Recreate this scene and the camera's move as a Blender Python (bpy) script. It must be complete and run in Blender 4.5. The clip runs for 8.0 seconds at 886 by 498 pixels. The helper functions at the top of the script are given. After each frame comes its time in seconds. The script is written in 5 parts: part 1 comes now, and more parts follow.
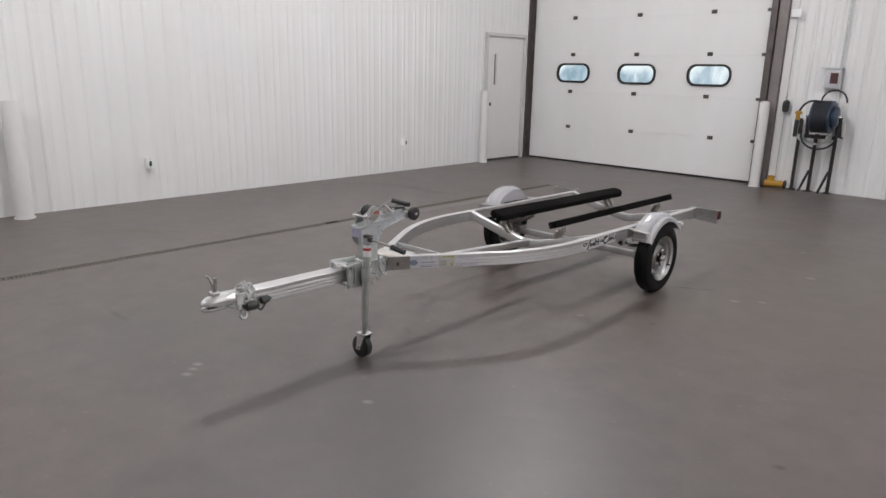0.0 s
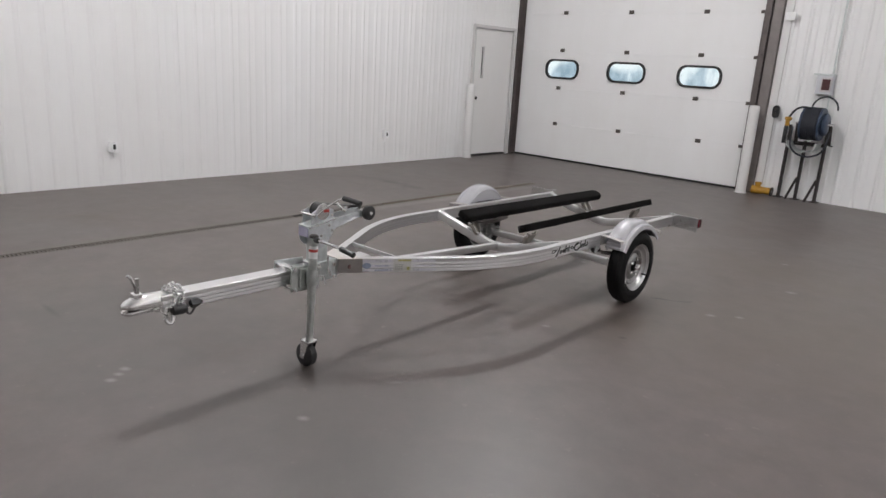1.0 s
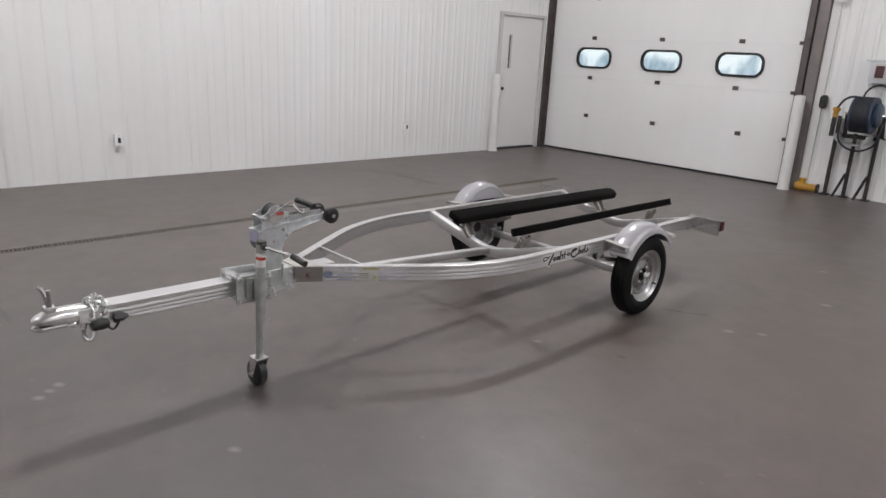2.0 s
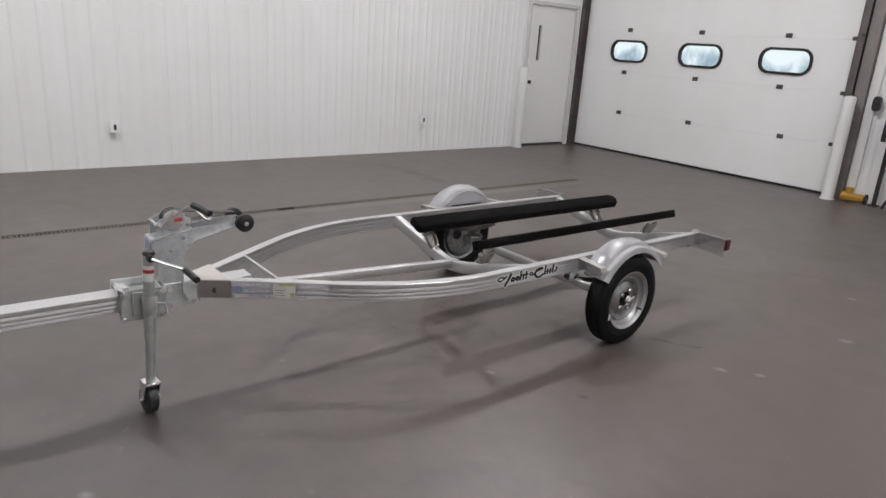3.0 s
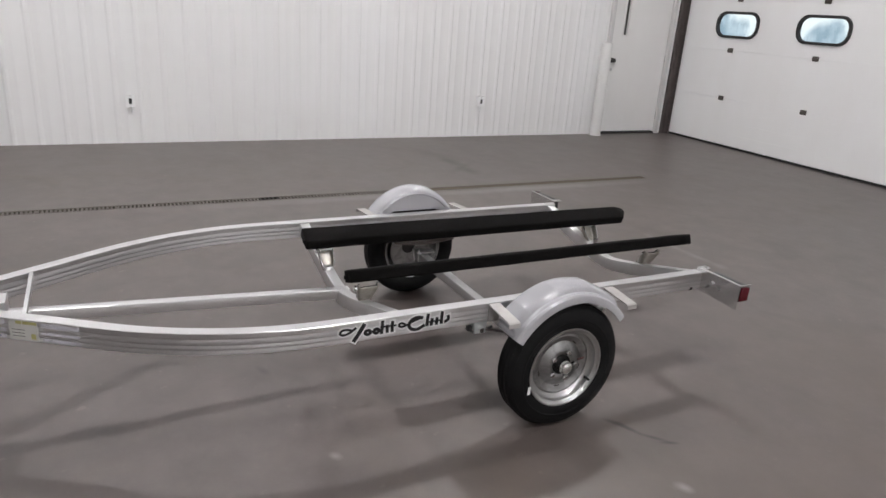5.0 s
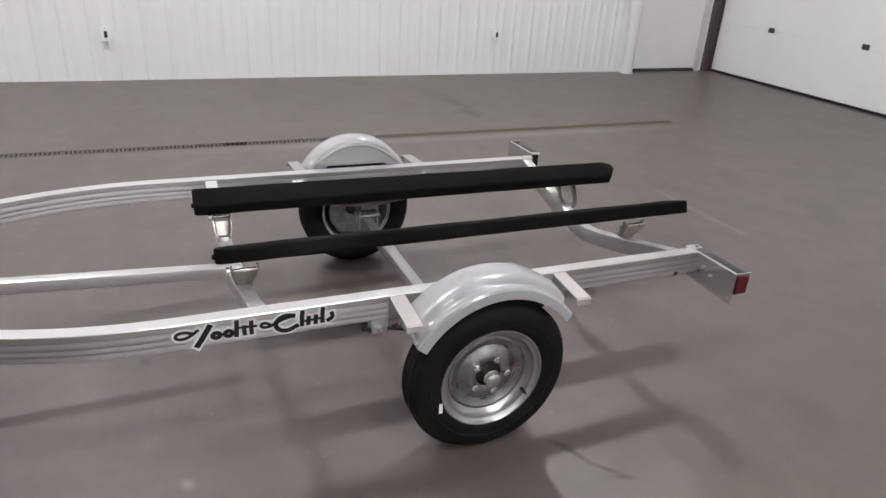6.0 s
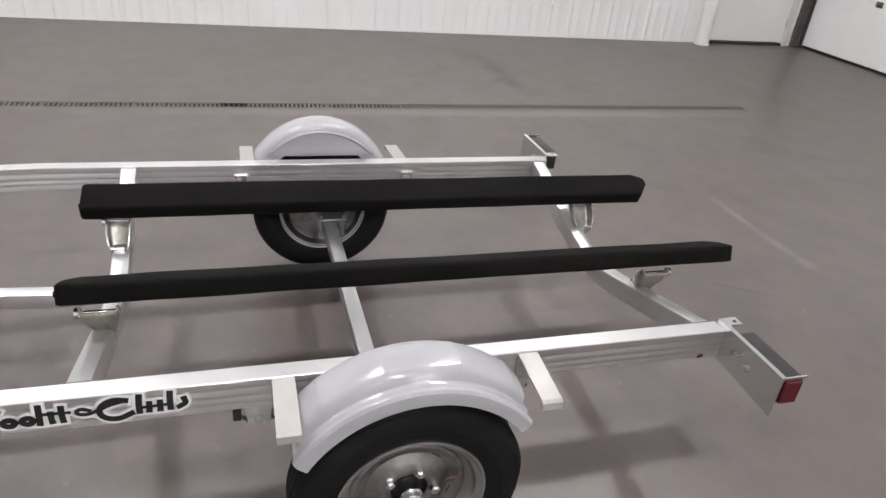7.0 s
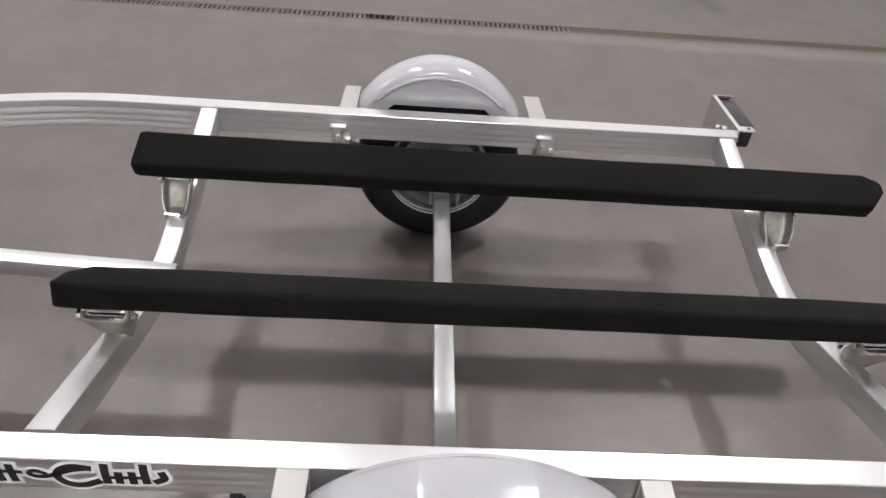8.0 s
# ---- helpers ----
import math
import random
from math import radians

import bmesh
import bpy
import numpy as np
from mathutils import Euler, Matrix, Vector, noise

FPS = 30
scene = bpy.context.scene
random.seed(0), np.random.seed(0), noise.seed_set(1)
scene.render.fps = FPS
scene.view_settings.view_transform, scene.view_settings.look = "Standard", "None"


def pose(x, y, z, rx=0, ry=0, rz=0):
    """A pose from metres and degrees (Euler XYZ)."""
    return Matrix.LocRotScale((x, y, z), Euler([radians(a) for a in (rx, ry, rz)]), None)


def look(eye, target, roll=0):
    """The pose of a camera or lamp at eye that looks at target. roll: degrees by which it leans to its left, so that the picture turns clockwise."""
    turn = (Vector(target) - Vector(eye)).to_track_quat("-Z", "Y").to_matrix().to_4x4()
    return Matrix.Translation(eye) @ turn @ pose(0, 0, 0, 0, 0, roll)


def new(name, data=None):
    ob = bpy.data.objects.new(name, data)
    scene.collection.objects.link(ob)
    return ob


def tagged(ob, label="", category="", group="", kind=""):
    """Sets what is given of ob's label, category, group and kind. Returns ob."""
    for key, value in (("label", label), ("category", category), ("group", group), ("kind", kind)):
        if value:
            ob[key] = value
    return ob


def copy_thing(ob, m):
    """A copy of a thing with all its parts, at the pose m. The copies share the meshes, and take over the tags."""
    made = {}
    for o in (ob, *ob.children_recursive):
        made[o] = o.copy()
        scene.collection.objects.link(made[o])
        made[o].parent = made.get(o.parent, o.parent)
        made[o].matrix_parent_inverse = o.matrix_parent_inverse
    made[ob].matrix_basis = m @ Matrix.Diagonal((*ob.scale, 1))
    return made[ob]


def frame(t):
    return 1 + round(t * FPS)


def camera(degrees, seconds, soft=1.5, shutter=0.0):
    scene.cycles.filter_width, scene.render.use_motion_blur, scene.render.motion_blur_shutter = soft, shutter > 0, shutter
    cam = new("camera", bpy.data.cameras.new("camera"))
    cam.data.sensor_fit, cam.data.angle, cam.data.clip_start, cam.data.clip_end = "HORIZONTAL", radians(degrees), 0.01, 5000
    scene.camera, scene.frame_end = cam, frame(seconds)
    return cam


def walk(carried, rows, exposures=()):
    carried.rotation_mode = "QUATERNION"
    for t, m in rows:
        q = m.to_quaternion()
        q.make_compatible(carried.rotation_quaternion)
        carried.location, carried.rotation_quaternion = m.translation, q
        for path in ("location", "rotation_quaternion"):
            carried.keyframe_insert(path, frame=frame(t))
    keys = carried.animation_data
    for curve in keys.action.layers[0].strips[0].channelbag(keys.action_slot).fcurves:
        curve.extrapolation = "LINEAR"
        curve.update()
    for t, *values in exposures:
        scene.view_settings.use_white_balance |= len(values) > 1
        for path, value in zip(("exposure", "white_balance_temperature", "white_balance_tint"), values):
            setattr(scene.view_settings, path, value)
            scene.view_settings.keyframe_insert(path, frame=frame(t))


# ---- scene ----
cam = camera(66.5, 8.0, 1.5)
PATH = [
    (0, (0.207, 0.611, 1.509), (-1.133, 2.008, 1.005), 1.2),
    (0.5, (0.217, 0.725, 1.501), (-1.072, 2.164, 0.985), 0.8),
    (1, (0.147, 0.933, 1.507), (-1.167, 2.346, 0.983), 3.4),
    (1.5, (0.098, 1.167, 1.507), (-1.248, 2.537, 0.949), 1.3),
    (1.7, (0.114, 1.28, 1.503), (-1.251, 2.632, 0.946), 2.3),
    (2.8, (0.133, 2.041, 1.489), (-1.354, 3.255, 0.926), 2.4),
    (3, (0.118, 2.173, 1.509), (-1.374, 3.37, 0.924), 3.9),
    (3.5, (0.099, 2.488, 1.5), (-1.437, 3.628, 0.914), 2.7),
    (4, (0.12, 2.886, 1.506), (-1.499, 3.888, 0.894), 3.8),
    (4.5, (0.037, 3.239, 1.472), (-1.626, 4.146, 0.829), 2.1),
    (4.7, (-0.025, 3.385, 1.494), (-1.69, 4.282, 0.844), 3.1),
    (5.8, (-0.372, 4.181, 1.431), (-2.058, 4.922, 0.653), 4.0),
    (6, (-0.46, 4.287, 1.416), (-2.128, 5.004, 0.579), 3.5),
    (6.5, (-0.709, 4.535, 1.436), (-2.335, 5.235, 0.506), 8.2),
    (7, (-0.961, 4.795, 1.403), (-2.625, 5.334, 0.433), 5.9),
    (7.5, (-1.189, 4.992, 1.379), (-2.861, 5.272, 0.319), 5.4),
    (8, (-1.477, 5.002, 1.352), (-3.052, 5.078, 0.121), 4.7),
]
EXPOSURES = [(0, 0.05), (3, 0.04), (4.5, 0.16), (6, 0.30), (7, 0.52), (8, 0.50)]
walk(cam, [(t, look(eye, target, roll)) for t, eye, target, roll in PATH], EXPOSURES)

# ---- world and lights ----
world = bpy.data.worlds.new("world")
scene.world = world
world.use_nodes = True
wn = world.node_tree
sky = wn.nodes.new("ShaderNodeTexSky")
sky.sky_type, sky.sun_disc = "NISHITA", False
sky.sun_elevation, sky.sun_rotation = radians(40), radians(120)
wn.links.new(sky.outputs[0], wn.nodes["Background"].inputs[0])
wn.nodes["Background"].inputs[1].default_value = 0.15

WEST, EAST, SOUTH, NORTH, TOP = -7.66, 8.5, -8.0, 11.06, 5.2


# ---- materials ----
class Mat:
    """A small node-tree builder."""

    def __init__(self, name, rough=0.5, metal=0.0, colour=(0.5, 0.5, 0.5)):
        self.m = bpy.data.materials.new(name)
        self.m.use_nodes = True
        self.t = self.m.node_tree
        self.b = self.t.nodes["Principled BSDF"]
        self.b.inputs["Roughness"].default_value = rough
        self.b.inputs["Metallic"].default_value = metal
        self.b.inputs["Base Color"].default_value = (*colour, 1)

    def node(self, kind, **values):
        n = self.t.nodes.new(kind)
        for k, v in values.items():
            n.inputs[k].default_value = v
        return n

    def link(self, a, b):
        self.t.links.new(a, b)

    def coords(self, scale=(1, 1, 1)):
        tc = self.t.nodes.new("ShaderNodeTexCoord")
        mp = self.t.nodes.new("ShaderNodeMapping")
        mp.inputs["Scale"].default_value = scale
        self.link(tc.outputs["Object"], mp.inputs[0])
        return mp.outputs[0]

    def noise(self, scale, detail=4.0, rough=0.55, stretch=(1, 1, 1), distortion=0.0):
        n = self.node("ShaderNodeTexNoise", Scale=scale, Detail=detail, Roughness=rough, Distortion=distortion)
        self.link(self.coords(stretch), n.inputs["Vector"])
        return n.outputs[0]

    def ramp(self, fac, stops):
        r = self.t.nodes.new("ShaderNodeValToRGB")
        el = r.color_ramp.elements
        while len(el) < len(stops):
            el.new(0.5)
        for e, (p, c) in zip(el, stops):
            e.position = p
            e.color = (*c, 1) if len(c) == 3 else c
        self.link(fac, r.inputs[0])
        return r.outputs[0]

    def mix(self, fac, a, b, mode="MIX"):
        n = self.t.nodes.new("ShaderNodeMix")
        n.data_type, n.blend_type = "RGBA", mode
        for s, v in ((n.inputs[0], fac), (n.inputs[6], a), (n.inputs[7], b)):
            if hasattr(v, "links"):
                self.link(v, s)
            else:
                s.default_value = v if isinstance(v, float) else (*v, 1)
        return n.outputs[2]

    def colour(self, out):
        self.link(out, self.b.inputs["Base Color"])
        return self

    def rough(self, fac, lo, hi):
        m = self.node("ShaderNodeMapRange")
        m.inputs[3].default_value, m.inputs[4].default_value = lo, hi
        m.inputs[1].default_value, m.inputs[2].default_value = 0.3, 0.7
        self.link(fac, m.inputs[0])
        self.link(m.outputs[0], self.b.inputs["Roughness"])
        return self

    def bump(self, fac, strength=0.2, distance=0.001):
        n = self.node("ShaderNodeBump", Strength=strength, Distance=distance)
        self.link(fac, n.inputs["Height"])
        self.link(n.outputs[0], self.b.inputs["Normal"])
        return self


def g(v, warm=0.0):
    return (v * (1 + warm), v, v * (1 - warm))


def fl(v):
    return (v * 0.928, v * 0.760, v * 0.708)


def mat_floor():
    m = Mat("sealed_concrete", 0.3)
    m.b.inputs["Specular IOR Level"].default_value = 0.74
    big = m.noise(0.45, 5, 0.6, distortion=0.6)
    fine = m.noise(38, 3, 0.6)
    spots = m.noise(5.0, 5, 0.65)
    base = m.ramp(big, [(0.3, fl(0.094)), (0.5, fl(0.122)), (0.72, fl(0.152))])
    patch = m.noise(1.4, 6, 0.7, distortion=1.2)
    base = m.mix(m.ramp(patch, [(0.52, (0, 0, 0)), (0.72, (0.7, 0.7, 0.7))]), base, (0.110, 0.084, 0.064))
    base = m.mix(m.ramp(patch, [(0.25, (0.35, 0.35, 0.35)), (0.42, (0, 0, 0))]), base, fl(0.17))
    base = m.mix(0.45, base, m.ramp(spots, [(0.3, fl(0.084)), (0.7, fl(0.165))]))
    cloud = m.noise(2.2, 4, 0.6, distortion=0.8)
    base = m.mix(m.ramp(cloud, [(0.50, (0, 0, 0)), (0.68, (0.45, 0.45, 0.45))]), base, fl(0.088))
    pits = m.noise(17, 2, 0.5)
    base = m.mix(m.ramp(pits, [(0.68, (0, 0, 0)), (0.76, (0.45, 0.45, 0.45))]), base, fl(0.20))
    base = m.mix(m.ramp(fine, [(0.62, (0, 0, 0)), (0.8, (0.3, 0.3, 0.3))]), base, fl(0.18))
    # single marks: x, y, half length, half width, turn, strength, colour
    warp = m.node("ShaderNodeTexNoise", Scale=3.5, Detail=5.0, Roughness=0.65)
    m.link(m.coords(), warp.inputs["Vector"])
    for x, y, a, b, turn, k, c in MARKS:
        tc = m.t.nodes.new("ShaderNodeTexCoord")
        mp = m.t.nodes.new("ShaderNodeMapping")
        mp.vector_type = "TEXTURE"
        mp.inputs["Location"].default_value = (x, y, 0)
        mp.inputs["Rotation"].default_value = (0, 0, radians(turn))
        mp.inputs["Scale"].default_value = (a, b, 10)
        m.link(tc.outputs["Object"], mp.inputs[0])
        ln = m.t.nodes.new("ShaderNodeVectorMath")
        ln.operation = "LENGTH"
        m.link(mp.outputs[0], ln.inputs[0])
        ad = m.t.nodes.new("ShaderNodeMath")
        ad.operation = "MULTIPLY_ADD"
        ad.inputs[1].default_value = 1.5
        m.link(warp.outputs[0], ad.inputs[0])
        m.link(ln.outputs["Value"], ad.inputs[2])
        base = m.mix(m.ramp(halved(m, ad.outputs[0]), [(0.45, (k, k, k)), (1.0, (0, 0, 0))]), base, c)
    m.colour(base)
    m.rough(big, 0.37, 0.47)
    m.bump(fine, 0.06, 0.001)
    return m.m


def halved(m, out):
    n = m.t.nodes.new("ShaderNodeMath")
    n.operation = "MULTIPLY"
    n.inputs[1].default_value = 0.5
    m.link(out, n.inputs[0])
    return n.outputs[0]


BROWN, PALE, OIL = (0.075, 0.055, 0.038), (0.26, 0.25, 0.235), (0.03, 0.026, 0.022)
WARM, COOL = (0.105, 0.083, 0.066), (0.094, 0.090, 0.084)
STAINS = [
    (-0.8, 5.4, 1.7, 1.2, 30, 0.6, WARM), (-1.5, 6.8, 1.0, 0.6, 10, 0.5, WARM), (-1.5, 2.4, 1.3, 1.0, 20, 0.6, COOL), (-3.6, 2.3, 1.0, 0.9, 0, 0.5, COOL),
    (-6.30, 6.83, 0.28, 0.10, 10, 0.8, OIL), (-5.92, 6.83, 0.16, 0.09, 2, 0.8, OIL), (-6.06, 6.82, 0.34, 0.06, 133, 0.5, OIL), (-6.6, 6.85, 0.45, 0.12, 20, 0.35, OIL),
    (-5.30, 7.3, 0.13, 1.4, 0, 0.7, BROWN), (-5.18, 5.4, 0.07, 1.5, 0, 0.3, PALE), (-5.16, 7.2, 0.08, 1.2, 0, 0.45, PALE),
]
SCRATCHES = [
    (-3.56, 7.195, 0.20, 0.026, 0, 0.42, PALE), (-3.25, 7.205, 0.20, 0.034, 3, 0.38, PALE), (-3.06, 7.217, 0.07, 0.05, 0, 0.35, PALE), (-2.90, 6.75, 0.16, 0.010, 60, 0.45, OIL),
    (-1.835, 5.313, 0.045, 0.014, 35, 0.85, OIL), (-1.78, 5.342, 0.05, 0.012, 25, 0.85, OIL), (-1.70, 5.392, 0.06, 0.012, 42, 0.85, OIL), (-1.65, 5.43, 0.04, 0.011, 65, 0.85, OIL),
    (-4.02, 2.08, 0.152, 0.020, 1, 0.50, OIL), (-2.68, 4.12, 0.06, 0.02, 20, 0.6, OIL),
]
SPOTS = [
    (-2.987, 2.096, 0.030, PALE), (-2.95, 2.05, 0.026, PALE), (-2.91, 2.00, 0.028, PALE), (-1.24, 6.31, 0.045, PALE), (-1.43, 5.29, 0.032, PALE), (-1.29, 5.41, 0.030, PALE),
    (-2.02, 4.23, 0.030, PALE), (-2.675, 5.685, 0.020, PALE), (-2.05, 2.47, 0.030, PALE), (-1.55, 7.15, 0.035, PALE), (-1.614, 4.443, 0.026, OIL), (-0.475, 3.307, 0.030, OIL),
]
MARKS = STAINS + SCRATCHES + [(x, y, a, a * 0.7, 30, 0.75, c) for x, y, a, c in SPOTS]


def mat_paint(name, v, warm=0.0, rough=0.4, dirt=0.06):
    m = Mat(name, rough)
    n = m.noise(1.3, 4, 0.6, (1, 1, 0.35))
    f = m.noise(25, 3, 0.5)
    c = m.ramp(n, [(0.3, g(v * (1 - dirt), warm + 0.01)), (0.7, g(v, warm))])
    m.colour(c)
    m.rough(f, rough - 0.05, rough + 0.08)
    m.bump(f, 0.05, 0.001)
    return m.m


def mat_metal(name, v, rough=0.35, blotch=0.0, tint=(1, 1, 1), axis=(1, 1, 1), metal=1.0):
    """Metal with slow tarnish, faint streaks along the axis and, for zinc, large soft crystals."""
    m = Mat(name, rough, metal)

    def c(k):
        return tuple(v * k * t for t in tint)
    slow = m.noise(2.3, 2, 0.5)
    col = m.ramp(slow, [(0.3, c(0.93)), (0.7, c(1.0))])
    if axis != (1, 1, 1):
        wipe = m.noise(14, 2, 0.5, axis)
        col = m.mix(m.ramp(wipe, [(0.50, (0, 0, 0)), (0.7, (0.16, 0.16, 0.16))]), col, c(0.8))
    if blotch:
        big = m.noise(26, 2, 0.5, distortion=0.8)
        col = m.mix(blotch, col, m.ramp(big, [(0.38, c(0.62)), (0.5, c(0.95)), (0.62, c(1.2))]))
    m.colour(col)
    m.rough(slow, rough - 0.02, rough + 0.03)
    return m.m


def mat_plain(name, colour, rough=0.5, metal=0.0, var=0.15, scale=20, bump=0.05, spec=0.5):
    m = Mat(name, rough, metal)
    m.b.inputs["Specular IOR Level"].default_value = spec
    n = m.noise(scale, 4, 0.6)
    lo = tuple(c * (1 - var) for c in colour)
    m.colour(m.ramp(n, [(0.3, lo), (0.7, colour)]))
    m.rough(n, max(0.03, rough - 0.06), rough + 0.06)
    m.bump(n, bump, 0.001)
    return m.m


def mat_moulded():
    m = Mat("silver_fender_plastic", 0.2, 0.12)
    n = m.noise(2.5, 2, 0.5)
    m.colour(m.ramp(n, [(0.2, (0.42, 0.415, 0.435)), (0.8, (0.46, 0.455, 0.475))]))
    return m.m


def mat_glass():
    m = Mat("window_glass", 0.02, 0.0, (0.9, 0.95, 0.95))
    m.b.inputs["Transmission Weight"].default_value = 1.0
    m.b.inputs["IOR"].default_value = 1.2
    return m.m


def mat_glow(name, colour, strength):
    m = Mat(name, 0.5, 0.0, (0.8, 0.8, 0.8))
    m.b.inputs["Emission Color"].default_value = (*colour, 1)
    m.b.inputs["Emission Strength"].default_value = strength
    return m.m


FLOOR = mat_floor()
WALL = mat_paint("white_liner_panel", 0.85, 0.0, 0.38, 0.04)
DOORW = mat_paint("white_door_skin", 0.90, 0.0, 0.42)
TRIMW = mat_paint("white_trim", 0.76, 0.01, 0.4)
TRIMG = mat_paint("grey_frame_paint", 0.62, 0.01, 0.4)
LEAF = mat_paint("steel_door_paint", 0.80, 0.01, 0.4)
CEIL = mat_paint("ceiling_paint", 0.7, 0.0, 0.6)
ALU = mat_metal("mill_aluminium", 0.78, 0.35, axis=(1, 0.12, 1), tint=(1, 0.99, 1.0))
ALUX = mat_metal("mill_aluminium_cross", 0.74, 0.40, axis=(0.12, 1, 1))
GALV = mat_metal("galvanised_steel", 0.70, 0.42, 0.22, (0.95, 1.0, 0.99), metal=0.75)
WINCHG = mat_metal("blue_grey_zinc_plate", 0.66, 0.40, 0.3, (0.96, 1.0, 1.03), metal=0.6)
AXLEG = mat_metal("dull_zinc_beam", 0.56, 0.36)
BRIGHT = mat_metal("bright_sheet_aluminium", 0.74, 0.2)
JACKG = mat_metal("dull_galvanised_tube", 0.56, 0.40, 0.25, (0.96, 1.0, 0.97), metal=0.7)
ZINC = mat_metal("zinc_plated_steel", 0.82, 0.24)
RIMG = mat_metal("silver_wheel_paint", 0.54, 0.31, metal=0.95)
BRACK = mat_metal("bracket_steel_satin", 0.72, 0.45, 0.0, (1.04, 1, 0.95))
IRID = mat_metal("yellow_zinc_steel", 0.36, 0.36, 0.5, (1.06, 1, 0.90), metal=0.6)
# cheek plate sides: same steel, darkened brown-grey for the floor they reflect
CHEEK = mat_metal("cheek_steel_floor_reflection", 0.33, 0.45, 0.15, (1.08, 1, 0.95), metal=0.6)
RUBBER = mat_plain("tyre_rubber", (0.0095, 0.0095, 0.0098), 0.62, 0, 0.25, 40, 0.1, 0.14)
BLACKP = mat_plain("black_plastic", (0.02, 0.02, 0.021), 0.42)
CARPET = mat_plain("black_bunk_carpet", (0.0098, 0.0092, 0.0089), 1.0, 0, 0.35, 220, 0.5, 0.0)
for node in CARPET.node_tree.nodes:
    if node.type == "BSDF_PRINCIPLED":
        node.inputs["Sheen Weight"].default_value = 0.03
FENDER = mat_moulded()
ARM = mat_plain("satin_arm_plate", (0.47, 0.45, 0.435), 0.5, 0.4, 0.08, 30, 0.0)
DISC = mat_metal("galvanised_wheel_disc", 0.33, 0.33, 0.45, metal=1.0)
DARKST = mat_plain("dark_track_steel", (0.155, 0.130, 0.125), 0.5, 0.3, 0.4, 6)
TAUPE = mat_plain("taupe_jamb_steel", (0.27, 0.24, 0.23), 0.5, 0.2, 0.3, 5)
HINGE = mat_plain("dull_hinge_plate", (0.11, 0.095, 0.085), 0.5, 0.4)
RUST = mat_plain("brown_steel_post", (0.036, 0.029, 0.028), 0.55, 0.2, 0.35, 12)
HOSE = mat_plain("dark_hose_rubber", (0.018, 0.021, 0.03), 0.6)
REELB = mat_plain("blue_grey_reel_steel", (0.05, 0.075, 0.125), 0.4, 0.3)
GASKET = mat_plain("black_window_gasket", (0.018, 0.018, 0.018), 0.5)
PLATE = mat_plain("dark_hinge_plate", (0.06, 0.055, 0.05), 0.5, 0.5)
GRATE = mat_plain("cast_drain_grate", (0.19, 0.17, 0.15), 0.6, 0.3, 0.4, 30)
RUSTY = mat_plain("brown_stained_cover", (0.115, 0.085, 0.058), 0.7, 0.1, 0.45, 5)
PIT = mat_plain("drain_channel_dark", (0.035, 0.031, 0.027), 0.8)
YELLOW = mat_plain("yellow_painted_cast", (0.52, 0.27, 0.025), 0.5, 0, 0.3, 14)
WHITEP = mat_plain("white_plastic", (0.91, 0.91, 0.91), 0.4, 0, 0.05)
PALEB = mat_plain("pale_blue_grey_box", (0.62, 0.63, 0.66), 0.4, 0, 0.05)
REDL = mat_plain("red_lens", (0.095, 0.005, 0.012), 0.15, 0, 0.1)
MAUVE = mat_plain("mauve_grey_box_paint", (0.62, 0.58, 0.59), 0.45, 0, 0.1, 8)
REDD = mat_plain("dark_red_dial", (0.07, 0.018, 0.02), 0.4)
BLACKI = mat_plain("black_ink", (0.012, 0.012, 0.013), 0.4)
STKW = mat_plain("worn_white_sticker", (0.66, 0.65, 0.62), 0.4, 0, 0.06)
BLUEI = mat_plain("blue_sticker_ink", (0.30, 0.34, 0.46), 0.35)
YELI = mat_plain("yellow_sticker_ink", (0.52, 0.48, 0.2), 0.35)
SILV = mat_plain("silver_lilac_sticker", (0.74, 0.73, 0.79), 0.3, 0.15, 0.02)
LAVEN = mat_plain("lilac_sticker", (0.5, 0.48, 0.62), 0.35)
REDI = mat_plain("red_sticker_ink", (0.5, 0.06, 0.05), 0.35)
OXID = mat_plain("red_brown_seal", (0.11, 0.05, 0.05), 0.5)
GLASS = mat_glass()
LAMP = mat_glow("lamp_diffuser", (0.998, 0.985, 1.0), 425)


# ---- mesh helpers ----
def bm_box(bm, x0, x1, y0, y1, z0, z1, bevel=0.0, m=None, seg=1):
    vs = [bm.verts.new((x, y, z)) for x in (x0, x1) for y in (y0, y1) for z in (z0, z1)]
    fs = [bm.faces.new([vs[i] for i in q]) for q in ((0, 1, 3, 2), (4, 6, 7, 5), (0, 4, 5, 1), (2, 3, 7, 6), (0, 2, 6, 4), (1, 5, 7, 3))]
    if bevel:
        edges = {e for f in fs for e in f.edges}
        r = bmesh.ops.bevel(bm, geom=list(edges), offset=bevel, segments=seg, affect="EDGES", profile=0.6)
        vs = list({v for f in r["faces"] for v in f.verts} | {v for v in vs if v.is_valid})
    if m is not None:
        bmesh.ops.transform(bm, matrix=m, verts=[v for v in vs if v.is_valid])
    return vs


def box(*a, **k):
    bm = bmesh.new()
    bm_box(bm, *a, **k)
    return bm


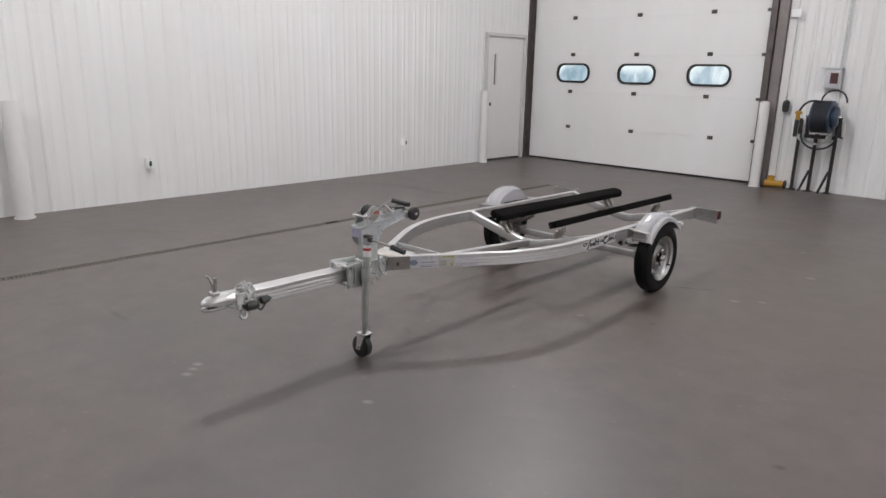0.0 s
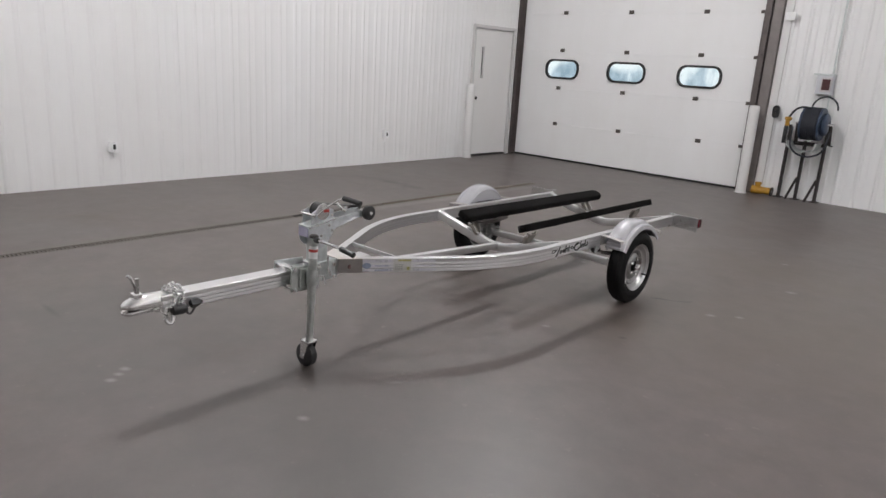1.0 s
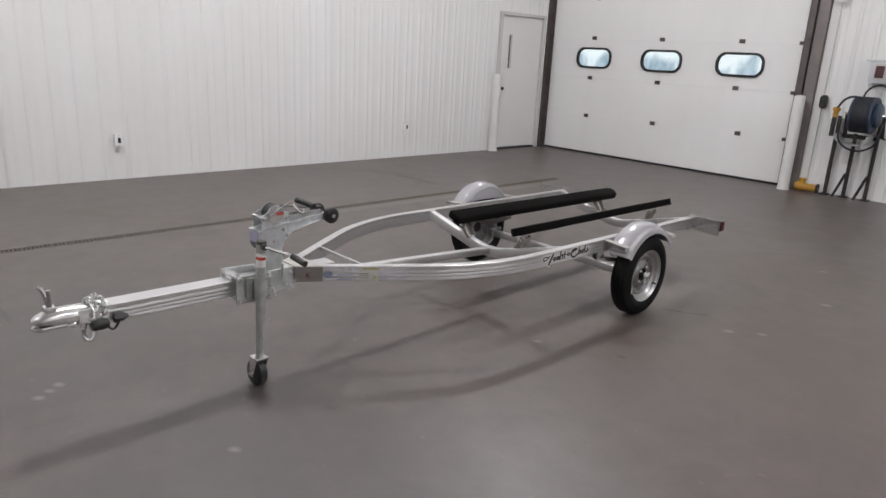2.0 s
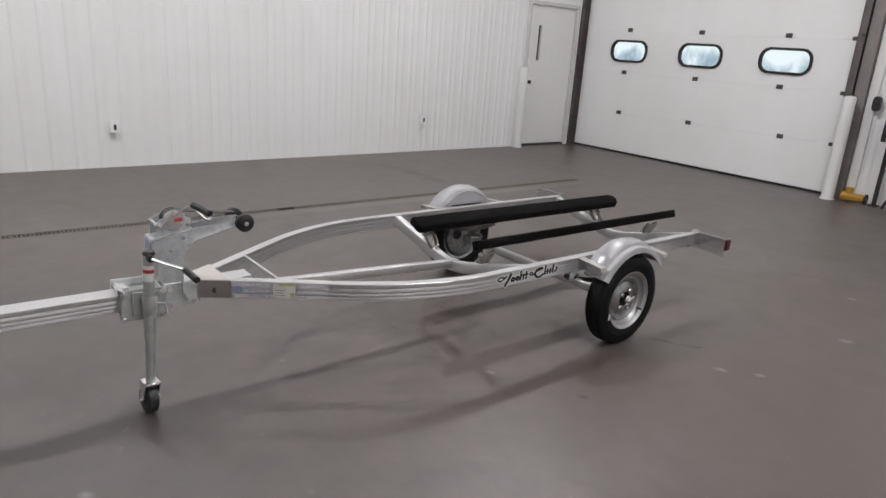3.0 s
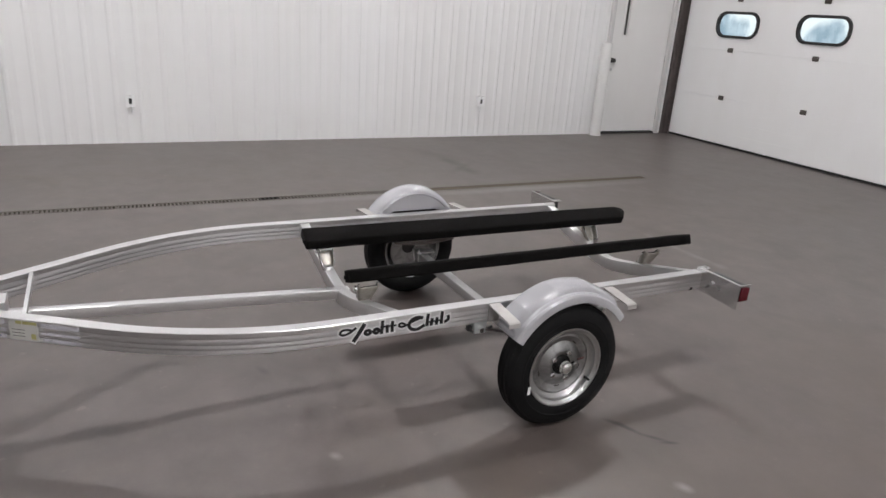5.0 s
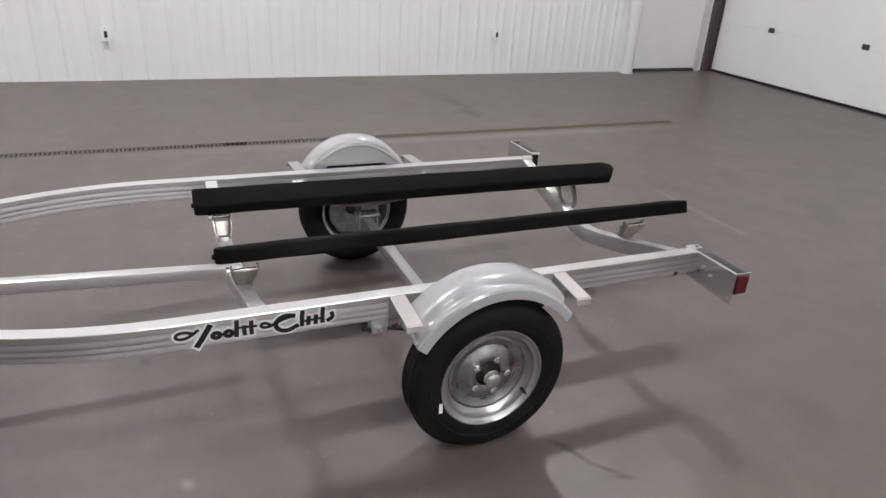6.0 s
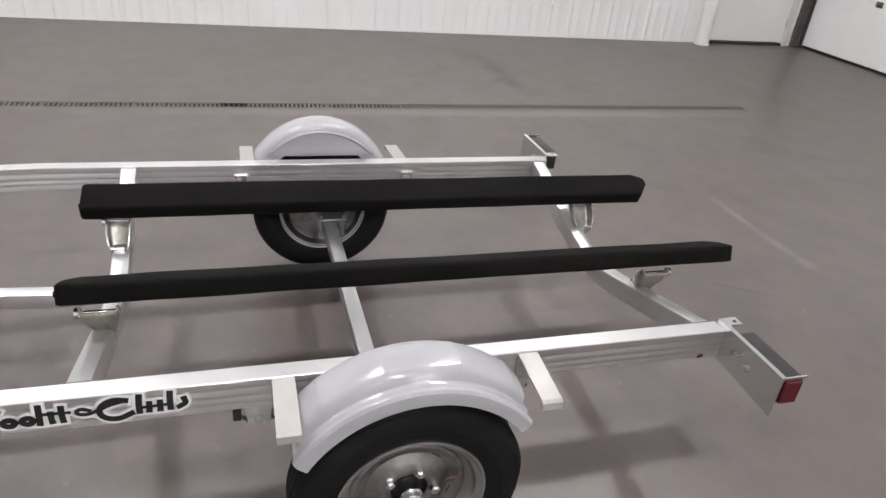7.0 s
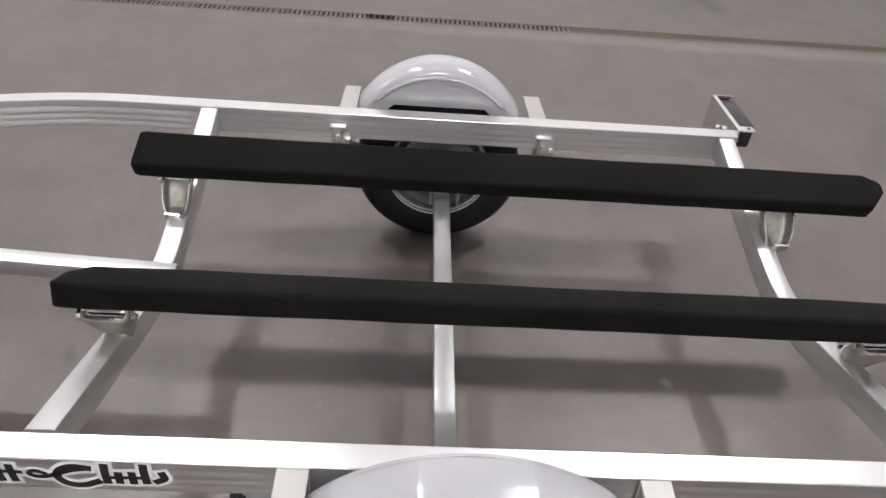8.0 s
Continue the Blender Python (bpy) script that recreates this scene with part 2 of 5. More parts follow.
def bm_sweep(bm, profile, path, closed=False, up=Vector((0, 0, 1))):
    """Sweep a closed 2D outline (side, up) along a path; the side axis is to the right of the way."""
    n, rings = len(path), []
    pts = [Vector(p) for p in path]
    for i, p in enumerate(pts):
        a = pts[(i - 1) % n] if closed or i else p
        b = pts[(i + 1) % n] if closed or i < n - 1 else p
        d = (b - a).normalized()
        s = d.cross(up)
        s = s.normalized() if s.length > 1e-6 else Vector((1, 0, 0))
        u = s.cross(d).normalized()
        k = 1.0
        if 0 < i < n - 1 or closed:
            d1, d2 = (p - a).normalized(), (b - p).normalized()
            k = 1 / max(0.5, math.cos(d1.angle(d2) / 2))
        rings.append([bm.verts.new(p + s * q[0] * k + u * q[1]) for q in profile])
    m = len(profile)
    for i in range(n if closed else n - 1):
        r0, r1 = rings[i], rings[(i + 1) % n]
        for j in range(m):
            bm.faces.new((r0[j], r0[(j + 1) % m], r1[(j + 1) % m], r1[j]))
    if not closed:
        bm.faces.new(rings[0][::-1])
        bm.faces.new(rings[-1])
    return [v for r in rings for v in r]


def circle(r, n=12, ry=None):
    return [(r * math.cos(2 * math.pi * i / n), (ry or r) * math.sin(2 * math.pi * i / n)) for i in range(n)]


def rounded(w, h, r, n=3):
    """Outline of a rounded rectangle of full size w x h."""
    out = []
    for cx, cy, a in ((w / 2 - r, h / 2 - r, 0), (-w / 2 + r, h / 2 - r, 90), (-w / 2 + r, -h / 2 + r, 180), (w / 2 - r, -h / 2 + r, 270)):
        out += [(cx + r * math.cos(radians(a + 90 * i / n)), cy + r * math.sin(radians(a + 90 * i / n))) for i in range(n + 1)]
    return out


def bm_lathe(bm, profile, n=32, axis="X", at=(0, 0, 0), cap=False):
    """Turn (along, radius) points round an axis through `at`."""
    rings = []
    for s, r in profile:
        ring = []
        for i in range(n):
            a = 2 * math.pi * i / n
            c, d = r * math.cos(a), r * math.sin(a)
            v = {"X": (s, c, d), "Y": (d, s, c), "Z": (c, d, s)}[axis]
            ring.append(bm.verts.new(Vector(v) + Vector(at)))
        rings.append(ring)
    for r0, r1 in zip(rings, rings[1:]):
        for i in range(n):
            bm.faces.new((r0[i], r0[(i + 1) % n], r1[(i + 1) % n], r1[i]))
    if cap:
        bm.faces.new(rings[0][::-1])
        bm.faces.new(rings[-1])
    return [v for r in rings for v in r]


def lathe(*a, **k):
    bm = bmesh.new()
    bm_lathe(bm, *a, **k)
    return bm


def sweep(*a, **k):
    bm = bmesh.new()
    bm_sweep(bm, *a, **k)
    return bm


def bm_prism(bm, outline, a0, a1, axis="Y"):
    """Extrude an outline: axis X takes (y, z), Y takes (x, z), Z takes (x, y)."""
    def put(p, a):
        return {"X": (a, p[0], p[1]), "Y": (p[0], a, p[1]), "Z": (p[0], p[1], a)}[axis]
    lo = [bm.verts.new(put(p, a0)) for p in outline]
    hi = [bm.verts.new(put(p, a1)) for p in outline]
    n = len(outline)
    bm.faces.new(lo)
    bm.faces.new(hi[::-1])
    for i in range(n):
        bm.faces.new((lo[i], hi[i], hi[(i + 1) % n], lo[(i + 1) % n]))
    return lo + hi


def prism(*a, **k):
    bm = bmesh.new()
    bm_prism(bm, *a, **k)
    return bm


def mesh_of(bm, name, material, smooth=40):
    bmesh.ops.recalc_face_normals(bm, faces=bm.faces)
    me = bpy.data.meshes.new(name)
    bm.to_mesh(me)
    bm.free()
    me.materials.append(material)
    if smooth:
        me.shade_smooth()
        me.set_sharp_from_angle(angle=radians(smooth))
    return me


def part(name, bm, material, parent, label="", smooth=40):
    ob = new(name, mesh_of(bm, name, material, smooth))
    ob.parent = parent
    if label:
        tagged(ob, label)
    return ob


def thing(name, at, label, category, group="", kind=""):
    ob = new(name)
    ob.location = at
    ob.empty_display_size = 0.1
    return tagged(ob, label, category, group, kind)


def solid(name, bm, material, label, category="", group="", kind="structure", at=(0, 0, 0), smooth=40):
    ob = new(name, mesh_of(bm, name, material, smooth))
    ob.location = at
    return tagged(ob, label, category, group, kind)


# ---- setting ----
def ribbed_panel(length, height, rib=0.008, pitch=0.229):
    """Liner panel standing in x-z, ribs proud towards -y."""
    bm = bmesh.new()
    xs, x = [], 0.0
    prof = [(0.0, 0.0), (0.022, 0.0), (0.040, -rib), (0.062, -rib), (0.080, 0.0), (0.133, 0.0), (0.140, -rib * 0.27), (0.150, -rib * 0.27), (0.157, 0.0)]
    while x < length:
        xs += [(min(length, x + a), b) for a, b in prof if x + a <= length]
        x += pitch
    xs.append((length, 0.0))
    lo = [bm.verts.new((a, b, 0)) for a, b in xs]
    hi = [bm.verts.new((a, b, height)) for a, b in xs]
    for i in range(len(xs) - 1):
        if xs[i + 1][0] - xs[i][0] > 1e-5:
            bm.faces.new((lo[i], lo[i + 1], hi[i + 1], hi[i]))
    # closed backing, so that the panel has thickness
    b = [bm.verts.new(p) for p in ((0, 0.12, 0), (length, 0.12, 0), (length, 0.12, height), (0, 0.12, height))]
    bm.faces.new(b)
    bm.faces.new((lo[0], hi[0], b[3], b[0]))
    bm.faces.new((lo[-1], b[1], b[2], hi[-1]))
    return bm


def wall_panel(name, m, length, height, label, rib=0.008):
    ob = solid(name, ribbed_panel(length, height, rib), WALL, label, "wall", smooth=20)
    ob.matrix_basis = m
    return ob


# floor with the channel of the drain left open
DRX, DRW, DR0, DR1 = -5.315, 0.075, -7.43, 8.56
bm = bmesh.new()
for x0, x1, y0, y1 in ((WEST - 0.2, DRX - DRW / 2, SOUTH - 0.2, NORTH + 0.6), (DRX + DRW / 2, EAST + 0.2, SOUTH - 0.2, NORTH + 0.6),
                       (DRX - DRW / 2, DRX + DRW / 2, DR1, NORTH + 0.6), (DRX - DRW / 2, DRX + DRW / 2, SOUTH - 0.2, DR0)):
    bm_box(bm, x0, x1, y0, y1, -0.2, 0.0)
solid("floor", bm, FLOOR, "sealed grey concrete workshop floor with scuffs", "floor", smooth=0)
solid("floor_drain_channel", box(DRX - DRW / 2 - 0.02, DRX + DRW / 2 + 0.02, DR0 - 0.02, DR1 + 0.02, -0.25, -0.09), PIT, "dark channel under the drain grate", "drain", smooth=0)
solid("ceiling", box(WEST - 0.2, EAST + 0.2, SOUTH - 0.2, NORTH + 0.2, TOP, TOP + 0.15), CEIL, "plain white ceiling", "ceiling", smooth=0)

D0, D1, DH = 9.745, 10.86, 2.20       # side door, along the west wall
# local x of a west panel runs along +y; the ribs face the room
wall_panel("wall_west", pose(WEST, SOUTH, 0, 0, 0, 90), D0 - SOUTH, TOP, "white ribbed steel liner wall")
o = wall_panel("wall_west_head", pose(WEST, D0, DH, 0, 0, 90), D1 - D0, TOP - DH, "white ribbed liner over the side door")
o = wall_panel("wall_west_end", pose(WEST, D1, 0, 0, 0, 90), NORTH - D1 + 0.12, TOP, "white narrow liner beside the side door")
OX0, OX1, OH = -7.60, -3.42, 4.27      # overhead door opening
wall_panel("wall_north", pose(OX1 + 0.26, NORTH, 0), EAST - OX1 - 0.26, TOP, "white ribbed steel liner wall beside the overhead door", 0.016)
wall_panel("wall_north_head", pose(WEST, NORTH, OH), OX1 + 0.26 - WEST, TOP - OH, "white ribbed liner over the overhead door")
solid("wall_south", box(WEST - 0.1, EAST + 0.1, SOUTH - 0.2, SOUTH, 0, TOP), WALL, "plain white wall", "wall", smooth=0)
solid("wall_east", box(EAST, EAST + 0.2, SOUTH, NORTH, 0, TOP), WALL, "plain white wall", "wall", smooth=0)


def side_door():
    d = thing("door_1", (WEST, (D0 + D1) / 2, 0), "closed grey-white steel door with a narrow window slit", "door", kind="structure")
    w = (D1 - D0) / 2
    bm = bmesh.new()
    for y0, y1, z0, z1 in ((-w, -w + 0.055, 0, DH), (w - 0.055, w, 0, DH), (-w + 0.055, w - 0.055, DH - 0.055, DH)):
        bm_box(bm, -0.12, 0.045, y0, y1, z0, z1, 0.004)
    part("door_frame", bm, TRIMG, d, "grey-white pressed steel frame")
    y0, y1 = -w + 0.058, w - 0.058
    s0, s1, sz0, sz1 = y0 + 0.20, y0 + 0.26, 1.335, 1.845
    bm = bmesh.new()
    for a, b, c, e in ((y0, s0, 0.035, DH - 0.06), (s1, y1, 0.035, DH - 0.06), (s0, s1, 0.035, sz0), (s0, s1, sz1, DH - 0.06)):
        bm_box(bm, -0.05, 0.0, a, b, c, e)
    leaf = part("door_leaf", bm, LEAF, d)
    bm = bmesh.new()
    for a, b, c, e in ((s0 - 0.02, s0, sz0 - 0.02, sz1 + 0.02), (s1, s1 + 0.02, sz0 - 0.02, sz1 + 0.02), (s0, s1, sz0 - 0.02, sz0), (s0, s1, sz1, sz1 + 0.02)):
        bm_box(bm, -0.004, 0.010, a, b, c, e, 0.003)
    part("slit_frame", bm, TRIMW, leaf)
    part("slit_pane", box(-0.030, -0.022, s0, s1, sz0, sz1), PLATE, leaf, "dark glass pane")
    part("threshold", box(-0.10, 0.02, -w + 0.055, w - 0.055, 0.002, 0.022), PIT, d, "dark threshold gap")
    bm = bmesh.new()
    bm_lathe(bm, [(0.0, 0.034), (0.008, 0.034), (0.010, 0.012), (0.035, 0.012), (0.040, 0.026), (0.058, 0.028), (0.066, 0.018), (0.067, 0.001)], 16, "X", (0.001, y0 + 0.065, 1.0))
    part("door_knob", bm, PLATE, leaf, "dark worn steel knob")
    part("lock_plate", lathe([(0, 0.02), (0.012, 0.019), (0.013, 0.001)], 14, "X", (0.001, y0 + 0.065, 0.88)), ZINC, leaf)
    for z in (0.25, 1.05, 1.85):
        bm = bmesh.new()
        bm_lathe(bm, [(z - 0.05, 0.008), (z + 0.05, 0.008)], 8, "Z", (0.006, y1 + 0.002, 0), True)
        part("hinge", bm, ZINC, d)


side_door()


def sectional_door():
    d = thing("door_2", ((OX0 + OX1) / 2, NORTH, 0), "closed white sectional overhead door with three oval windows", "overhead door", kind="structure")
    cx = (OX0 + OX1) / 2
    wins = [(-7.05, -6.39), (-5.83, -5.16), (-4.62, -3.945)]
    sec = 0.61
    for i in range(7):
        z0, z1 = i * sec + 0.0163, (i + 1) * sec + 0.0155
        z0 = 0.03 if i == 0 else z0
        bm = bmesh.new()
        if i != 2:
            bm_box(bm, OX0 - cx, OX1 - cx, 0.0, 0.05, z0, z1, 0.0015)
        else:
            xs = [OX0 - cx] + [v - cx for w in wins for v in w] + [OX1 - cx]
            wz0, wz1 = 1.405, 1.71
            for a, b in zip(xs[::2], xs[1::2]):
                bm_box(bm, a, b, 0.0, 0.05, z0, z1)
            for a, b in zip(xs[1:-1:2], xs[2::2]):
                bm_box(bm, a, b, 0.0, 0.05, z0, wz0)
                bm_box(bm, a, b, 0.0, 0.05, wz1, z1)
        sect = part("section", bm, DOORW, d, smooth=0)
        if i < 5:
            # shallow embossed lines of the skin
            bm = bmesh.new()
            for k in range(1, 4):
                zz = z0 + (z1 - z0) * k / 4
                if i != 2:
                    bm_box(bm, OX0 - cx + 0.02, OX1 - cx - 0.02, -0.0025, 0.0, zz - 0.004, zz + 0.004)
            if i != 2:
                part("skin_bead", bm, DOORW, sect, smooth=0)
    for a, b in wins:
        w, h = b - a, 0.315
        mx, mz = (a + b) / 2 - cx, 1.5575
        win = part("window", box(mx - w / 2 + 0.01, mx + w / 2 - 0.01, 0.022, 0.028, mz - h / 2 + 0.01, mz + h / 2 - 0.01), GLASS, d, "clear oval pane", smooth=0)
        win.visible_shadow = False
        bm = bmesh.new()
        path = [(mx + x, -0.004, mz + z) for x, z in rounded(w - 0.02, h - 0.02, 0.125, 6)]
        bm_sweep(bm, [(-0.016, -0.022), (0.016, -0.022), (0.016, 0.022), (-0.016, 0.022)], path, True, Vector((0, 1, 0)))
        part("gasket", bm, GASKET, win, "black rubber oval gasket")
        # corners of the square cut-out behind the oval gasket
        bm = bmesh.new()
        r = 0.135
        for sx in (-1, 1):
            for sz in (-1, 1):
                c = (sx * (w / 2 - r), sz * (h / 2 - r))
                arc = [(c[0] + sx * (r - 0.006) * math.cos(radians(t)), c[1] + sz * (r - 0.006) * math.sin(radians(t))) for t in range(0, 91, 15)]
                bm_prism(bm, [(mx + p[0], mz + p[1]) for p in arc + [(sx * (w / 2 + 0.004), sz * (h / 2 + 0.004))]], 0.003, 0.045, "Y")
        part("corner_filler", bm, DOORW, win, smooth=0)
    for z, xs in ((0.627, (-6.755, -5.505, -4.152)), (1.24, (-6.755, -5.51, -4.287)), (1.868, (-6.745, -5.52, -4.298)), (2.478, (-6.744, -5.52, -4.306)), (3.07, (-6.745, -5.52, -4.3)), (3.68, (-6.745, -5.52, -4.3))):
        for x in xs:
            bm = box(x - cx - 0.042, x - cx + 0.042, -0.012, 0.0, z - 0.028, z + 0.028, bevel=0.004)
            bm_lathe(bm, [(x - cx - 0.035, 0.010), (x - cx + 0.035, 0.010)], 8, "X", (0, -0.014, z), True)
            part("hinge_plate", bm, HINGE, d)
    for z in (0.62, 1.23, 1.86, 2.47, 3.07):
        for x in (OX1 - 0.10,):
            part("edge_hinge", box(x - cx - 0.02, x - cx + 0.03, -0.014, 0.0, z - 0.022, z + 0.022, bevel=0.004), HINGE, d)
    part("bottom_seal", box(OX0 - cx, OX1 - cx, 0.005, 0.05, 0.001, 0.028, bevel=0.006), GASKET, d, "black rubber bottom seal")
    return d


sectional_door()


def door_track(name, x, side):
    """Vertical roller track: a steel angle on the jamb and a lipped channel."""
    t = thing(name, (x, NORTH, 0), "dark steel vertical track of the overhead door", "door track", "overhead door tracks", "structure")
    s = side
    bm = bmesh.new()
    bm_prism(bm, [(0, 0.0), (s * 0.006, 0.0), (s * 0.006, -0.13), (0, -0.13)], 0.0, OH + 0.2, "Z")
    bm_prism(bm, [(s * 0.006, -0.124), (s * 0.06, -0.124), (s * 0.06, -0.13), (s * 0.006, -0.13)], 0.0, OH + 0.2, "Z")
    part("angle", bm, DARKST, t, smooth=0)
    bm = bmesh.new()
    bm_prism(bm, [(s * 0.008, -0.075), (s * -0.045, -0.075), (s * -0.045, -0.07), (s * 0.003, -0.07), (s * 0.003, -0.02), (s * -0.045, -0.02), (s * -0.045, -0.015), (s * 0.008, -0.015)], 0.02, OH, "Z")
    part("channel", bm, DARKST, t, smooth=0)
    for z in (0.3, 1.1, 1.9, 2.7, 3.5):
        part("track_bolt", lathe([(0, 0.012), (0.012, 0.012), (0.013, 0.001)], 8, "Y", (s * 0.035, -0.144, z)), PLATE, t)
    return t


door_track("door_track", WEST + 0.035, -1)
tr = door_track("door_track", OX1 + 0.0, 1)
part("jamb_angle", box(0.070, 0.20, -0.10, -0.0, 0.0, OH + 0.1, bevel=0.004), TAUPE, tr, "taupe painted jamb angle")
solid("trim_jamb_back", box(OX1 - 0.03, OX1 + 0.32, NORTH + 0.06, NORTH + 0.12, 0, OH + 0.1), DARKST, "dark steel door jamb behind the track", "trim", smooth=0)
solid("trim_jamb_corner", box(WEST - 0.05, OX0 + 0.03, NORTH + 0.06, NORTH + 0.12, 0, OH + 0.1), DARKST, "dark steel door jamb in the corner", "trim", smooth=0)
solid("trim_jamb", box(OX1 + 0.205, OX1 + 0.31, NORTH - 0.05, NORTH + 0.10, 0, OH + 0.1, bevel=0.004), TRIMW, "white folded jamb trim beside the overhead door", "trim")


def backdrop():
    """Bright sky over pale blue-grey shapes, seen through the small panes of the overhead door."""
    m = Mat("outdoor_backdrop", 0.9)
    line = m.noise(0.35, 3, 0.5, (1, 1, 0.05))
    haze = m.noise(0.9, 4, 0.6, (1, 1, 0.5))
    sep = m.t.nodes.new("ShaderNodeSeparateXYZ")
    m.link(m.coords(), sep.inputs[0])
    add = m.t.nodes.new("ShaderNodeMath")
    add.operation = "MULTIPLY_ADD"
    add.inputs[1].default_value = -3.4
    m.link(line, add.inputs[0])
    m.link(sep.outputs[2], add.inputs[2])
    top = m.ramp(add.outputs[0], [(0.0, (0, 0, 0)), (0.35, (1, 1, 1))])
    low = m.ramp(haze, [(0.38, (0.26, 0.36, 0.44)), (0.50, (0.48, 0.58, 0.65)), (0.60, (0.82, 0.87, 0.90))])
    c = m.mix(top, low, (0.88, 0.93, 0.95))
    m.link(c, m.b.inputs["Emission Color"])
    m.b.inputs["Emission Strength"].default_value = 1.0
    m.b.inputs["Base Color"].default_value = (0.1, 0.1, 0.1, 1)
    solid("backdrop", box(-40, 25, 0, 0.2, -2, 14), m.m, "pale grey daylight and trees outdoors", "backdrop", at=(0, NORTH + 22, 0), smooth=0)
    solid("ground", box(-60, 60, NORTH + 0.6, NORTH + 60, -0.25, -0.05), mat_plain("outdoor_gravel", (0.3, 0.3, 0.29), 0.9, 0, 0.3, 3), "grey gravel yard outdoors", "ground", smooth=0)


backdrop()


# ---- lamps ----
def ceiling_lamp(x, y):
    t = thing("ceiling_light", (x, y, TOP - 0.45), "white high-bay lamp hung under the ceiling", "ceiling light", "rows of ceiling lights")
    part("housing", lathe([(0.0, 0.27), (0.02, 0.27), (0.12, 0.16), (0.20, 0.12), (0.22, 0.02)], 20, "Z"), TRIMW, t)
    part("diffuser", lathe([(-0.12, 0.001), (-0.12, 0.07), (-0.09, 0.105), (0.0, 0.118), (0.01, 0.118)], 20, "Z"), LAMP, t, "glowing diffuser")
    part("hanger", lathe([(0.22, 0.008), (0.45, 0.008)], 6, "Z"), ZINC, t)
    return t


# the row at x 4.65 is unseen, added as fill at the others' spacing
LIGHTROWS = ((-4.35, (-0.9, 3.1, 7.1)), (0.15, (5.1,)), (4.65, (3.1, 7.1)))
first = ceiling_lamp(LIGHTROWS[0][0], LIGHTROWS[0][1][0])
for x, ys in LIGHTROWS:
    for y in ys:
        if (x, y) != (LIGHTROWS[0][0], LIGHTROWS[0][1][0]):
            copy_thing(first, pose(x, y, TOP - 0.45))


# ---- things along the walls ----
def bollard(x, y, h, r, label):
    prof = [(0.0, r), (h - 0.03, r), (h - 0.012, r * 0.93), (h, r * 0.7), (h + 0.006, 0.001)]
    t = thing("bollard", (x, y, 0), label, "bollard", "white pipe bollards")
    part("pipe", lathe(prof, 28, "Z"), TRIMW, t)
    part("base_ring", lathe([(0.0, r + 0.012), (0.012, r + 0.012), (0.014, r + 0.001)], 28, "Z"), TRIMW, t)
    return t


bollard(-7.48, 2.50, 1.172, 0.085, "white painted pipe bollard beside the liner wall")
bollard(-7.572, 9.688, 1.235, 0.072, "white painted pipe bollard beside the side door")
bollard(-3.322, 10.82, 1.215, 0.070, "white painted pipe bollard beside the overhead door")


def outlet(y, z):
    t = thing("wall_outlet", (WEST, y, z), "white surface-mounted socket box on the liner wall", "outlet", "wall outlets")
    part("box", box(0.0, 0.070, -0.040, 0.040, -0.058, 0.058, bevel=0.008, seg=2), WHITEP, t)
    part("cover", box(0.070, 0.077, -0.043, 0.043, -0.061, 0.061, bevel=0.003), WHITEP, t)
    part("receptacle", box(0.077, 0.083, -0.014, 0.014, -0.030, 0.026, bevel=0.003), BLACKP, t, "dark socket insert")
    for q in (-0.050, 0.048):
        part("screw", lathe([(0.077, 0.005), (0.079, 0.004), (0.0795, 0.0005)], 8, "X", (0, 0, q)), ZINC, t)
    part("conduit", lathe([(-0.12, 0.009), (-0.056, 0.009)], 8, "Z", (0.025, 0.01, 0), True), WHITEP, t)
    return t


outlet(3.855, 0.436)
outlet(7.85, 0.45)


